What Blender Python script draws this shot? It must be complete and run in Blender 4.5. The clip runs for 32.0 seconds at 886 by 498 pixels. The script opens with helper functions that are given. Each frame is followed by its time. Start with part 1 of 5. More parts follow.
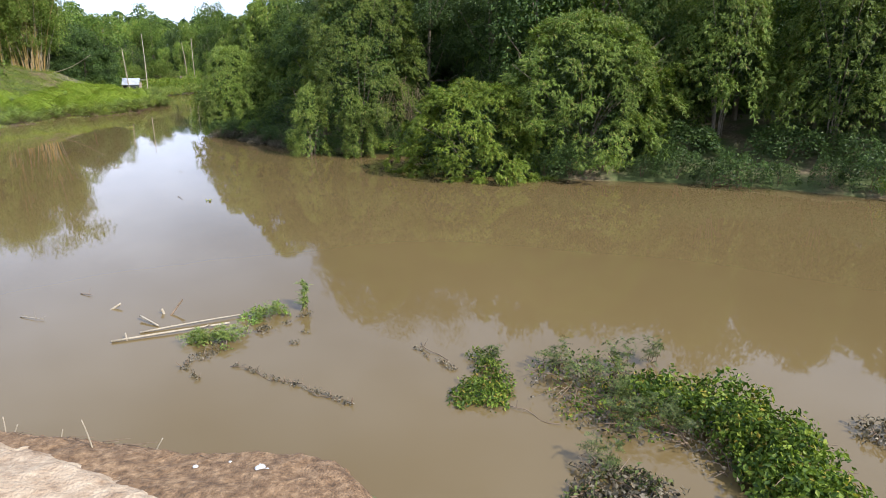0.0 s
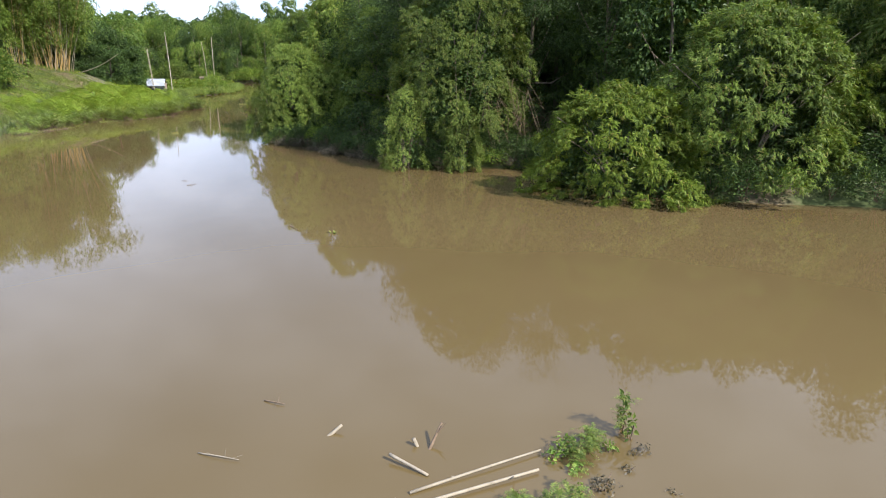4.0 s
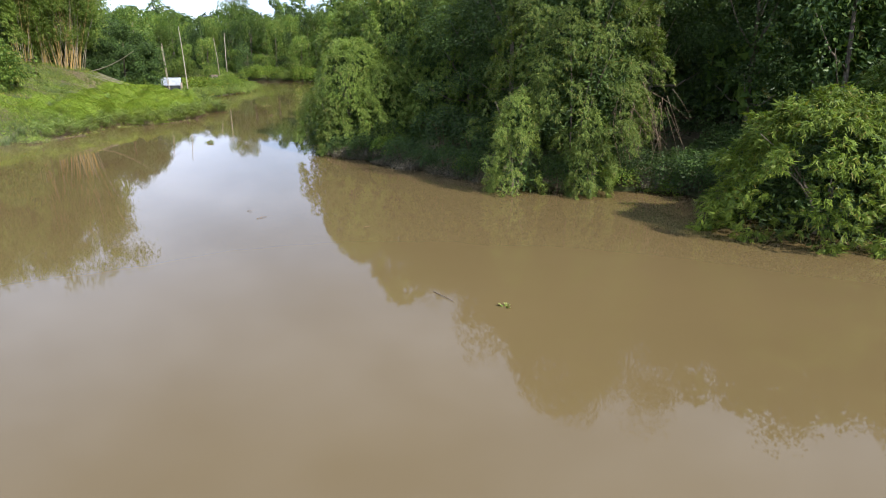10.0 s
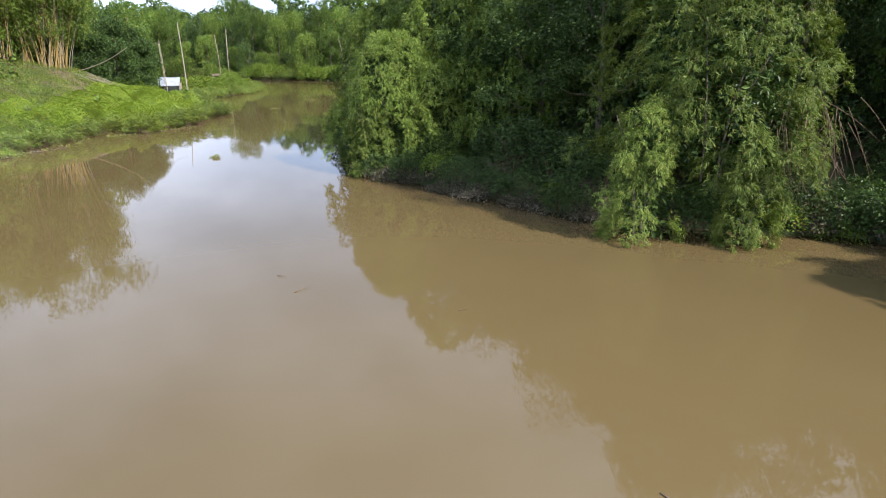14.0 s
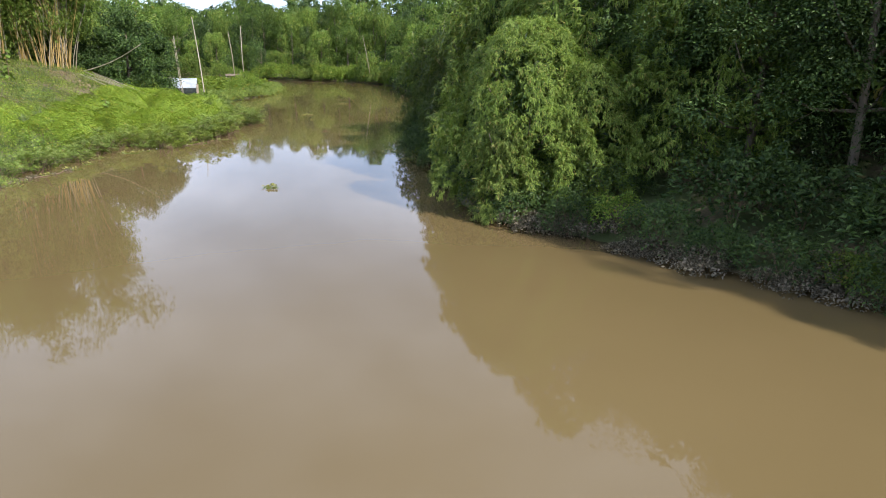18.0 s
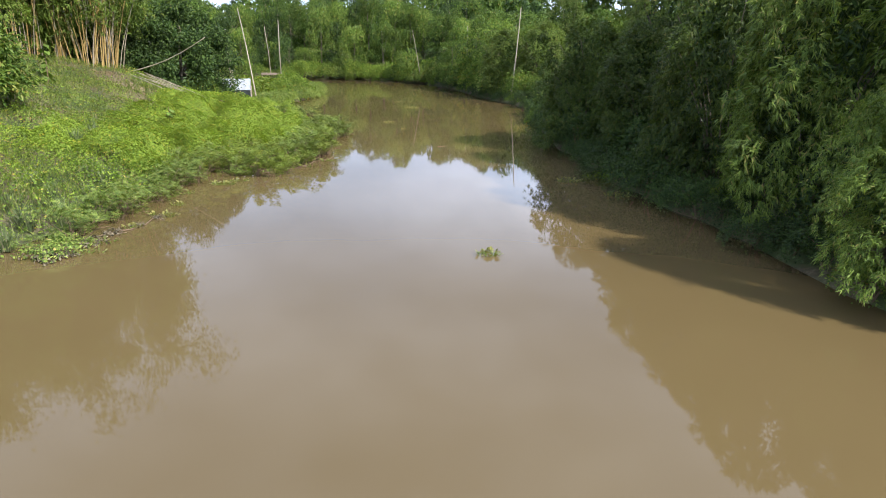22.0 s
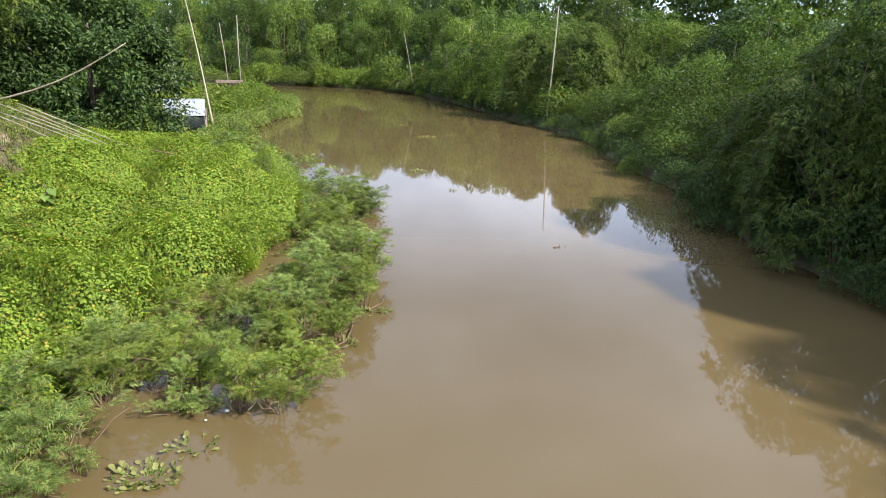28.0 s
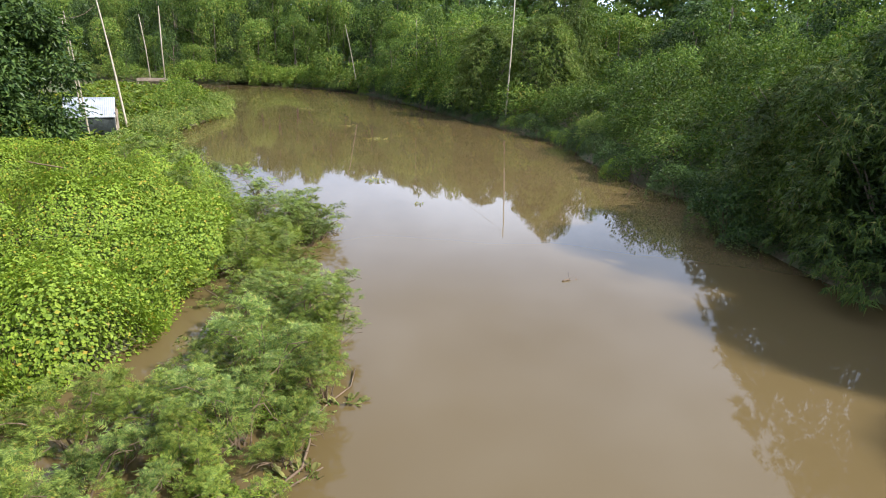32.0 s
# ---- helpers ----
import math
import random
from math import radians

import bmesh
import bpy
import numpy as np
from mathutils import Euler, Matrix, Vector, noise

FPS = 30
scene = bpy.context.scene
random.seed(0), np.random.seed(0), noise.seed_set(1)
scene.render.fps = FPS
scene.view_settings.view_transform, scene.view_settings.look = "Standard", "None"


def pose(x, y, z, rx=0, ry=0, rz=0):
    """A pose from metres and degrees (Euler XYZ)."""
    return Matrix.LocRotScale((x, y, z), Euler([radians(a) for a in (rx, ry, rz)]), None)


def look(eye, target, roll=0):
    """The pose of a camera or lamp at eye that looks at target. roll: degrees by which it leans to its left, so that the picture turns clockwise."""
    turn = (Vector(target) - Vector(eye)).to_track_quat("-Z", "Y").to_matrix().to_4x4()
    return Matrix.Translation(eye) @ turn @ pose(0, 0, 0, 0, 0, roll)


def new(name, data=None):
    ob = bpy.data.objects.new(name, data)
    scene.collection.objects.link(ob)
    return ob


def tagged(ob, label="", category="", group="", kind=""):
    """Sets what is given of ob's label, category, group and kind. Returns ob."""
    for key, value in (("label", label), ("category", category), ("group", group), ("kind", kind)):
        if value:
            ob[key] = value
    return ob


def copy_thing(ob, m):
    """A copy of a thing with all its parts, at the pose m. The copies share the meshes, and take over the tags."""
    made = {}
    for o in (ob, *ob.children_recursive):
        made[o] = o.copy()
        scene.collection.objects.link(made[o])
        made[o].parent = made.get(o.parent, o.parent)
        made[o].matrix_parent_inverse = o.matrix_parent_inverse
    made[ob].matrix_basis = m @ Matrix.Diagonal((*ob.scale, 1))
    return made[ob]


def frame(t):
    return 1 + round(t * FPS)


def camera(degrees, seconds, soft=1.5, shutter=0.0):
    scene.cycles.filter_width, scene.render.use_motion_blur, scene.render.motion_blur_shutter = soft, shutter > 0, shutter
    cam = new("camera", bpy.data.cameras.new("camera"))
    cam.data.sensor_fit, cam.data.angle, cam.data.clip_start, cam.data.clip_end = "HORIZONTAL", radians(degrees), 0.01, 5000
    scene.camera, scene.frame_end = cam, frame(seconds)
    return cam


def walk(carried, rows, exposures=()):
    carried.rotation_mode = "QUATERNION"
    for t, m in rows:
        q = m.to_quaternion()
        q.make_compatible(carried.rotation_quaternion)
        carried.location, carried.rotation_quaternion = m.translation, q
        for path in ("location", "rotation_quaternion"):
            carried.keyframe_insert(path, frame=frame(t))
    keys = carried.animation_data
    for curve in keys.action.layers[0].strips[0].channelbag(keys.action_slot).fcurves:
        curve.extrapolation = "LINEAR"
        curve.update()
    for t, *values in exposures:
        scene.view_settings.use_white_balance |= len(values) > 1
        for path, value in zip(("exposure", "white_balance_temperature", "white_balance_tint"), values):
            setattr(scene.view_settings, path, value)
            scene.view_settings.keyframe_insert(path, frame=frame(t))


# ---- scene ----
cam = camera(70.0, 32.0, 1.0)
EXPO = 0.23
METRES, EYE, TILT, LEAN, TURN = 80.0, 6.0, -16.6, 0.0, 0.0
ROWS = [
    (0.0, 0.0, 0.0, 0.0, 0.0, 0.0, -0.0),
    (0.5, -0.0049, 0.0141, 0.004, -0.02, 0.03, -0.02),
    (1.0, -0.0129, 0.0265, 0.0073, -0.04, 0.06, -0.03),
    (1.5, -0.0234, 0.0369, 0.0101, -0.05, 0.08, -0.08),
    (2.0, -0.0352, 0.0456, 0.0126, -0.05, 0.09, -0.1),
    (2.5, -0.0475, 0.0529, 0.0146, -0.04, 0.12, -0.11),
    (3.0, -0.0593, 0.0592, 0.0163, -0.02, 0.14, -0.13),
    (3.5, -0.0705, 0.0646, 0.0177, -0.0, 0.13, -0.17),
    (5.5, -0.109, 0.0801, 0.0224, -0.07, 0.05, -0.13),
    (6.0, -0.1166, 0.0842, 0.0235, -0.07, 0.03, -0.13),
    (6.5, -0.1229, 0.0895, 0.025, -0.08, 0.0, -0.14),
    (7.0, -0.1281, 0.0961, 0.0274, -0.08, -0.07, -0.09),
    (7.5, -0.1324, 0.1043, 0.0295, -0.1, -0.05, -0.15),
    (8.0, -0.136, 0.1135, 0.0326, -0.1, -0.09, -0.13),
    (8.5, -0.1387, 0.1242, 0.0357, -0.1, -0.08, -0.16),
    (9.0, -0.1413, 0.1349, 0.039, -0.1, -0.1, -0.15),
    (9.5, -0.1448, 0.145, 0.042, -0.11, -0.1, -0.16),
    (10.0, -0.15, 0.1547, 0.0449, -0.12, -0.11, -0.16),
    (10.5, -0.156, 0.1637, 0.0476, -0.13, -0.12, -0.17),
    (11.0, -0.1621, 0.1728, 0.0502, -0.14, -0.13, -0.17),
    (11.5, -0.1684, 0.1821, 0.0529, -0.15, -0.16, -0.16),
    (12.0, -0.1742, 0.1927, 0.0558, -0.16, -0.18, -0.17),
    (12.5, -0.1794, 0.2054, 0.0594, -0.17, -0.19, -0.16),
    (13.0, -0.184, 0.2198, 0.0635, -0.18, -0.21, -0.16),
    (13.5, -0.188, 0.2357, 0.0683, -0.19, -0.23, -0.15),
    (15.5, -0.2046, 0.3066, 0.0901, -0.31, -0.28, -0.2),
    (16.0, -0.2134, 0.3217, 0.0947, -0.29, -0.27, -0.2),
    (16.5, -0.2247, 0.3351, 0.0983, -0.31, -0.24, -0.24),
    (17.0, -0.2377, 0.3469, 0.1018, -0.31, -0.25, -0.25),
    (17.5, -0.2519, 0.3581, 0.1043, -0.32, -0.24, -0.31),
    (18.0, -0.265, 0.3701, 0.1073, -0.31, -0.27, -0.29),
    (18.5, -0.2759, 0.3843, 0.1109, -0.3, -0.29, -0.3),
    (19.0, -0.2848, 0.4008, 0.1154, -0.29, -0.3, -0.29),
    (19.5, -0.2922, 0.4192, 0.1206, -0.28, -0.32, -0.3),
    (20.0, -0.3014, 0.4376, 0.1264, -0.28, -0.37, -0.28),
    (20.5, -0.318, 0.4535, 0.1313, -0.26, -0.37, -0.29),
    (21.0, -0.3402, 0.4673, 0.1356, -0.24, -0.39, -0.29),
    (21.5, -0.3614, 0.482, 0.1397, -0.21, -0.43, -0.3),
    (22.0, -0.3792, 0.4982, 0.1439, -0.18, -0.47, -0.32),
    (22.5, -0.3935, 0.516, 0.1489, -0.14, -0.48, -0.31),
    (23.0, -0.4049, 0.5349, 0.1548, -0.11, -0.49, -0.32),
    (23.5, -0.4145, 0.555, 0.1614, -0.1, -0.51, -0.32),
    (24.0, -0.4225, 0.576, 0.1685, -0.08, -0.52, -0.34),
    (24.5, -0.4292, 0.5977, 0.1758, -0.08, -0.54, -0.33),
    (25.0, -0.4349, 0.6197, 0.1834, -0.05, -0.57, -0.33),
    (25.5, -0.4398, 0.6417, 0.191, -0.06, -0.61, -0.34),
    (27.5, -0.4508, 0.7117, 0.2189, -1.38, -0.59, -0.86),
    (28.0, -0.4527, 0.7271, 0.2237, -4.23, -0.54, -0.01),
    (28.5, -0.4545, 0.7412, 0.2278, -6.25, -0.54, 0.57),
    (29.0, -0.4561, 0.754, 0.2313, -7.99, -0.56, 1.1),
    (29.5, -0.4575, 0.7659, 0.234, -9.4, -0.59, 1.51),
    (30.0, -0.4585, 0.7769, 0.2363, -9.42, -0.6, 1.5),
    (30.5, -0.4591, 0.7867, 0.2383, -9.41, -0.6, 1.49),
    (31.0, -0.4595, 0.7917, 0.2384, -9.4, -0.61, 1.47),
    (31.5, -0.4596, 0.7932, 0.2376, -9.4, -0.62, 1.47),
    (32.0, -0.4596, 0.7935, 0.2364, -9.39, -0.61, 1.46),
]
walk(cam, [(t, pose(0, 0, EYE, TILT, LEAN, TURN) @ pose(METRES * x, METRES * y, METRES * z, 90 + pitch, roll, yaw)) for t, x, y, z, yaw, pitch, roll in ROWS], exposures=[(0.0, EXPO - 0.08), (9.0, EXPO - 0.06), (16.0, EXPO), (32.0, EXPO + 0.02)])

# ---- sky and sun ----
def ramp_two(nodes, low, high, start, stop):
    r = nodes.new("ShaderNodeValToRGB")
    for e, p, c in zip(r.color_ramp.elements, (start, stop), (low, high)):
        e.position, e.color = p, (*c, 1)
    return r


SUN_WAY = Vector((0.74, -0.55, 0.80)).normalized()
world = bpy.data.worlds.new("sky")
scene.world = world
world.use_nodes = True
wn, wl = world.node_tree.nodes, world.node_tree.links
wn.clear()
sky = wn.new("ShaderNodeTexSky")
sky.sky_type, sky.sun_disc = "NISHITA", False
sky.sun_elevation = math.asin(SUN_WAY.z)
sky.sun_rotation = math.atan2(SUN_WAY.x, SUN_WAY.y)
sky.dust_density, sky.air_density, sky.ozone_density = 0.3, 1.0, 3.0
wco = wn.new("ShaderNodeTexCoord")
wmap = wn.new("ShaderNodeMapping")
wmap.inputs["Scale"].default_value = (1.0, 1.0, 1.9)
wmap.inputs["Location"].default_value = (9.4, 10.7, 9.1)
cloud = wn.new("ShaderNodeTexNoise")
cloud.inputs["Scale"].default_value, cloud.inputs["Detail"].default_value, cloud.inputs["Roughness"].default_value = 1.7, 7.0, 0.56
cramp = wn.new("ShaderNodeValToRGB")
cramp.color_ramp.elements[0].position, cramp.color_ramp.elements[1].position = 0.33, 0.68
cramp.color_ramp.elements[0].color = (0.40, 0.40, 0.40, 1)
cmix = wn.new("ShaderNodeMix")
cmix.data_type = "RGBA"
ctone = ramp_two(wn, (11.0, 13.3, 19.2), (15.8, 17.7, 22.2), 0.42, 0.74)
bg = wn.new("ShaderNodeBackground")
bg.inputs["Strength"].default_value = 0.083
wout = wn.new("ShaderNodeOutputWorld")
wl.new(wco.outputs["Generated"], wmap.inputs["Vector"])
wl.new(wmap.outputs["Vector"], cloud.inputs["Vector"])
wl.new(cloud.outputs["Fac"], cramp.inputs["Fac"])
wl.new(cramp.outputs["Color"], cmix.inputs[0])
wl.new(cloud.outputs["Fac"], ctone.inputs["Fac"])
wl.new(ctone.outputs["Color"], cmix.inputs[7])
wl.new(sky.outputs["Color"], cmix.inputs[6])
# air and cloud grow paler towards the horizon
wsep, whaze, wgain = wn.new("ShaderNodeSeparateXYZ"), wn.new("ShaderNodeMapRange"), wn.new("ShaderNodeVectorMath")
whaze.inputs["From Min"].default_value, whaze.inputs["From Max"].default_value = 0.04, 0.46
whaze.inputs["To Min"].default_value, whaze.inputs["To Max"].default_value = 1.24, 0.97
wgain.operation = "SCALE"
wl.new(wco.outputs["Generated"], wsep.inputs[0])
wl.new(wsep.outputs["Z"], whaze.inputs["Value"])
wl.new(cmix.outputs[2], wgain.inputs[0])
wl.new(whaze.outputs["Result"], wgain.inputs["Scale"])
wl.new(wgain.outputs["Vector"], bg.inputs["Color"])
wl.new(bg.outputs["Background"], wout.inputs["Surface"])
sun_data = bpy.data.lights.new("sun", "SUN")
sun_data.energy, sun_data.angle, sun_data.color = 6.6, radians(2.0), (1.0, 0.96, 0.90)
sun = new("sun", sun_data)
sun.matrix_world = look(SUN_WAY * 200, (0, 0, 0))


# ---- materials ----
def shader(name):
    mat = bpy.data.materials.new(name)
    mat.use_nodes = True
    nt = mat.node_tree
    return mat, nt.nodes, nt.links, nt.nodes["Principled BSDF"]


def ramp_node(nodes, stops):
    r = nodes.new("ShaderNodeValToRGB")
    e = r.color_ramp.elements
    while len(e) < len(stops):
        e.new(0.5)
    for k, (p, c) in enumerate(stops):
        e[k].position, e[k].color = p, (*c, 1)
    return r


def leaf_mat(name, dark, mid, light, dry=None, through_light=0.3, rough=0.5):
    """Foliage: each leaf its own tone, each patch and each plant a little different, some light passing through."""
    mat, nodes, links, bsdf = shader(name)
    g = nodes.new("ShaderNodeNewGeometry")
    dark, mid, light = ((1.07 * c[0], c[1], 1.1 * c[2]) for c in (dark, mid, light))
    stops = [(0.08, dark), (0.5, mid), (0.93, light)]
    if dry:
        stops.append((0.97, dry))
    r = ramp_node(nodes, stops)
    links.new(g.outputs["Random Per Island"], r.inputs["Fac"])
    co = nodes.new("ShaderNodeTexCoord")
    n = nodes.new("ShaderNodeTexNoise")
    n.inputs["Scale"].default_value, n.inputs["Detail"].default_value = 0.55, 3.0
    links.new(co.outputs["Object"], n.inputs["Vector"])
    info = nodes.new("ShaderNodeObjectInfo")
    add = nodes.new("ShaderNodeMath")
    add.operation = "MULTIPLY_ADD"
    links.new(info.outputs["Random"], add.inputs[0])
    add.inputs[1].default_value = 0.5
    links.new(n.outputs["Fac"], add.inputs[2])
    mr = nodes.new("ShaderNodeMapRange")
    mr.inputs["From Min"].default_value, mr.inputs["From Max"].default_value = 0.35, 1.2
    mr.inputs["To Min"].default_value, mr.inputs["To Max"].default_value = 0.55, 1.5
    links.new(add.outputs[0], mr.inputs["Value"])
    mul = nodes.new("ShaderNodeVectorMath")
    mul.operation = "SCALE"
    links.new(r.outputs["Color"], mul.inputs[0])
    links.new(mr.outputs["Result"], mul.inputs["Scale"])
    links.new(mul.outputs["Vector"], bsdf.inputs["Base Color"])
    bsdf.inputs["Roughness"].default_value = rough
    bsdf.inputs["Specular IOR Level"].default_value = 0.2
    tr = nodes.new("ShaderNodeBsdfTranslucent")
    warm = nodes.new("ShaderNodeMix")
    warm.data_type, warm.blend_type = "RGBA", "MULTIPLY"
    warm.inputs[0].default_value = 1.0
    warm.inputs[7].default_value = (1.25, 1.3, 0.55, 1)
    links.new(mul.outputs["Vector"], warm.inputs[6])
    links.new(warm.outputs[2], tr.inputs["Color"])
    mix = nodes.new("ShaderNodeMixShader")
    mix.inputs["Fac"].default_value = through_light
    links.new(bsdf.outputs[0], mix.inputs[1])
    links.new(tr.outputs[0], mix.inputs[2])
    links.new(mix.outputs[0], nodes["Material Output"].inputs["Surface"])
    return mat


def rough_mat(name, stops, scale=3.0, rough=0.85, bump=0.3, bump_scale=20.0, metal=0.0, stretch=(1, 1, 1)):
    """Bark, soil, metal sheet and the like: two scales of noise in the colour, and relief."""
    mat, nodes, links, bsdf = shader(name)
    co = nodes.new("ShaderNodeTexCoord")
    mp = nodes.new("ShaderNodeMapping")
    mp.inputs["Scale"].default_value = stretch
    links.new(co.outputs["Object"], mp.inputs["Vector"])
    n1, n2 = nodes.new("ShaderNodeTexNoise"), nodes.new("ShaderNodeTexNoise")
    n1.inputs["Scale"].default_value, n1.inputs["Detail"].default_value = scale, 6.0
    n1.inputs["Roughness"].default_value = 0.65
    n2.inputs["Scale"].default_value, n2.inputs["Detail"].default_value = bump_scale, 8.0
    for n in (n1, n2):
        links.new(mp.outputs["Vector"], n.inputs["Vector"])
    r = ramp_node(nodes, stops)
    links.new(n1.outputs["Fac"], r.inputs["Fac"])
    links.new(r.outputs["Color"], bsdf.inputs["Base Color"])
    b = nodes.new("ShaderNodeBump")
    b.inputs["Strength"].default_value, b.inputs["Distance"].default_value = bump, 0.05
    links.new(n2.outputs["Fac"], b.inputs["Height"])
    links.new(b.outputs["Normal"], bsdf.inputs["Normal"])
    bsdf.inputs["Roughness"].default_value, bsdf.inputs["Metallic"].default_value = rough, metal
    return mat


M_BAMBOO = leaf_mat("bamboo_leaf", (0.065, 0.112, 0.018), (0.125, 0.198, 0.033), (0.206, 0.284, 0.054), (0.258, 0.224, 0.072), 0.28)
M_BAMBOO_PALE = leaf_mat("pale_bamboo_leaf", (0.071, 0.119, 0.020), (0.134, 0.202, 0.037), (0.213, 0.280, 0.059), (0.253, 0.213, 0.067), 0.28)
M_LIME = leaf_mat("lime_green_leaf", (0.085, 0.145, 0.018), (0.16, 0.245, 0.030), (0.25, 0.335, 0.046), (0.28, 0.24, 0.06), 0.3)
M_TREE = leaf_mat("tree_leaf", (0.038, 0.080, 0.015), (0.082, 0.148, 0.025), (0.155, 0.235, 0.043), (0.189, 0.181, 0.046), 0.32, 0.42)
# dark foliage green; also stands in for shade inside clumps and on the bank
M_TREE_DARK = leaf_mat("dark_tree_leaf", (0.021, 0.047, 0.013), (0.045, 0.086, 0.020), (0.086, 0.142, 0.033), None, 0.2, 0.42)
# tree_leaf made brighter: sunlight on the far bank put into the colour
M_TREE_LIGHT = leaf_mat("sun_brightened_tree_leaf", (0.057, 0.114, 0.020), (0.119, 0.199, 0.032), (0.209, 0.294, 0.053), (0.266, 0.237, 0.061), 0.3, 0.45)
# bamboo_leaf again, with the right bank's shade put into the colour
M_BAMBOO_SHADE = leaf_mat("shade_darkened_bamboo_leaf", (0.032, 0.062, 0.010), (0.068, 0.116, 0.018), (0.130, 0.188, 0.034), (0.22, 0.2, 0.06), 0.28)
M_VINE = leaf_mat("vine_leaf", (0.108, 0.178, 0.021), (0.163, 0.252, 0.028), (0.232, 0.322, 0.038), (0.361, 0.285, 0.046), 0.28)
M_CREEPER = leaf_mat("creeper_leaf", (0.071, 0.133, 0.021), (0.142, 0.228, 0.034), (0.228, 0.323, 0.052), (0.342, 0.266, 0.072), 0.34)
M_MIMOSA = leaf_mat("mimosa_leaf", (0.072, 0.128, 0.029), (0.148, 0.222, 0.047), (0.26, 0.335, 0.075), (0.34, 0.27, 0.09), 0.3)
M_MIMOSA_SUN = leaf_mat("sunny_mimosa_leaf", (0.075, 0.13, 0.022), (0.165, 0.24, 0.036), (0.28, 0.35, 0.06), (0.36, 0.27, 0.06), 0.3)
# self-shade of the near mounds is put into this vine colour
M_LOW_VINE = leaf_mat("shaded_vine_leaf", (0.030, 0.064, 0.010), (0.085, 0.145, 0.018), (0.185, 0.255, 0.034), (0.32, 0.25, 0.05), 0.3)
M_DROWNED = leaf_mat("drowned_weed_leaf", (0.032, 0.056, 0.016), (0.075, 0.112, 0.030), (0.15, 0.195, 0.052), (0.24, 0.19, 0.07), 0.25)
M_MEADOW = leaf_mat("meadow_blade", (0.07, 0.115, 0.025), (0.14, 0.195, 0.042), (0.25, 0.30, 0.075), (0.34, 0.29, 0.12), 0.25)
M_DRY = leaf_mat("dry_grass_blade", (0.12, 0.105, 0.05), (0.22, 0.20, 0.09), (0.34, 0.31, 0.15), None, 0.25, 0.7)
M_GRASS = leaf_mat("grass_blade", (0.075, 0.120, 0.045), (0.140, 0.195, 0.080), (0.250, 0.300, 0.145), (0.320, 0.280, 0.200), 0.25)
M_HYACINTH = leaf_mat("hyacinth_leaf", (0.070, 0.140, 0.027), (0.130, 0.220, 0.041), (0.240, 0.340, 0.068), (0.260, 0.200, 0.095), 0.3, 0.35)
M_MUDDY = leaf_mat("muddy_leaf", (0.045, 0.042, 0.025), (0.11, 0.102, 0.062), (0.23, 0.21, 0.14), None, 0.12, 0.9)
M_DEAD = rough_mat("dead_twig", [(0.3, (0.10, 0.065, 0.04)), (0.7, (0.24, 0.17, 0.11))], 4, 0.9)
M_BARK = rough_mat("bark", [(0.3, (0.09, 0.07, 0.05)), (0.7, (0.22, 0.18, 0.13))], 6, 0.9, 0.6, 30, 0, (1, 1, 0.25))
M_CULM = rough_mat("bamboo_culm", [(0.3, (0.30, 0.20, 0.07)), (0.55, (0.45, 0.31, 0.12)), (0.75, (0.33, 0.30, 0.12))], 2.5, 0.45, 0.15, 20, 0, (1, 1, 0.15))
M_POLE = rough_mat("weathered_pole", [(0.3, (0.24, 0.20, 0.14)), (0.7, (0.43, 0.37, 0.28))], 3, 0.7, 0.3, 25, 0, (1, 1, 0.2))


def water_mat():
    """Muddy river water: brown silt under a smooth skin with faint ripples."""
    mat, nodes, links, bsdf = shader("muddy_water")
    co = nodes.new("ShaderNodeTexCoord")
    silt = nodes.new("ShaderNodeTexNoise")
    silt.inputs["Scale"].default_value, silt.inputs["Detail"].default_value = 0.09, 4.0
    links.new(co.outputs["Object"], silt.inputs["Vector"])
    r = ramp_node(nodes, [(0.3, (0.119, 0.084, 0.036)), (0.7, (0.139, 0.099, 0.044))])
    links.new(silt.outputs["Fac"], r.inputs["Fac"])
    links.new(r.outputs["Color"], bsdf.inputs["Base Color"])
    bsdf.inputs["Roughness"].default_value, bsdf.inputs["IOR"].default_value = 0.03, 1.39
    mp = nodes.new("ShaderNodeMapping")
    mp.inputs["Scale"].default_value = (1.0, 0.6, 1.0)
    links.new(co.outputs["Object"], mp.inputs["Vector"])
    a, b = nodes.new("ShaderNodeTexNoise"), nodes.new("ShaderNodeTexNoise")
    a.inputs["Scale"].default_value, a.inputs["Detail"].default_value = 0.8, 3.0
    b.inputs["Scale"].default_value, b.inputs["Detail"].default_value = 0.12, 3.0
    links.new(mp.outputs["Vector"], a.inputs["Vector"])
    links.new(co.outputs["Object"], b.inputs["Vector"])
    calm = nodes.new("ShaderNodeMapRange")
    calm.inputs["From Min"].default_value, calm.inputs["From Max"].default_value = 0.45, 0.7
    calm.inputs["To Min"].default_value, calm.inputs["To Max"].default_value = 0.25, 1.0
    links.new(b.outputs["Fac"], calm.inputs["Value"])
    mul = nodes.new("ShaderNodeMath")
    mul.operation = "MULTIPLY"
    links.new(a.outputs["Fac"], mul.inputs[0])
    links.new(calm.outputs["Result"], mul.inputs[1])
    bp = nodes.new("ShaderNodeBump")
    bp.inputs["Strength"].default_value, bp.inputs["Distance"].default_value = 0.25, 0.012
    links.new(mul.outputs[0], bp.inputs["Height"])
    links.new(bp.outputs["Normal"], bsdf.inputs["Normal"])
    return mat


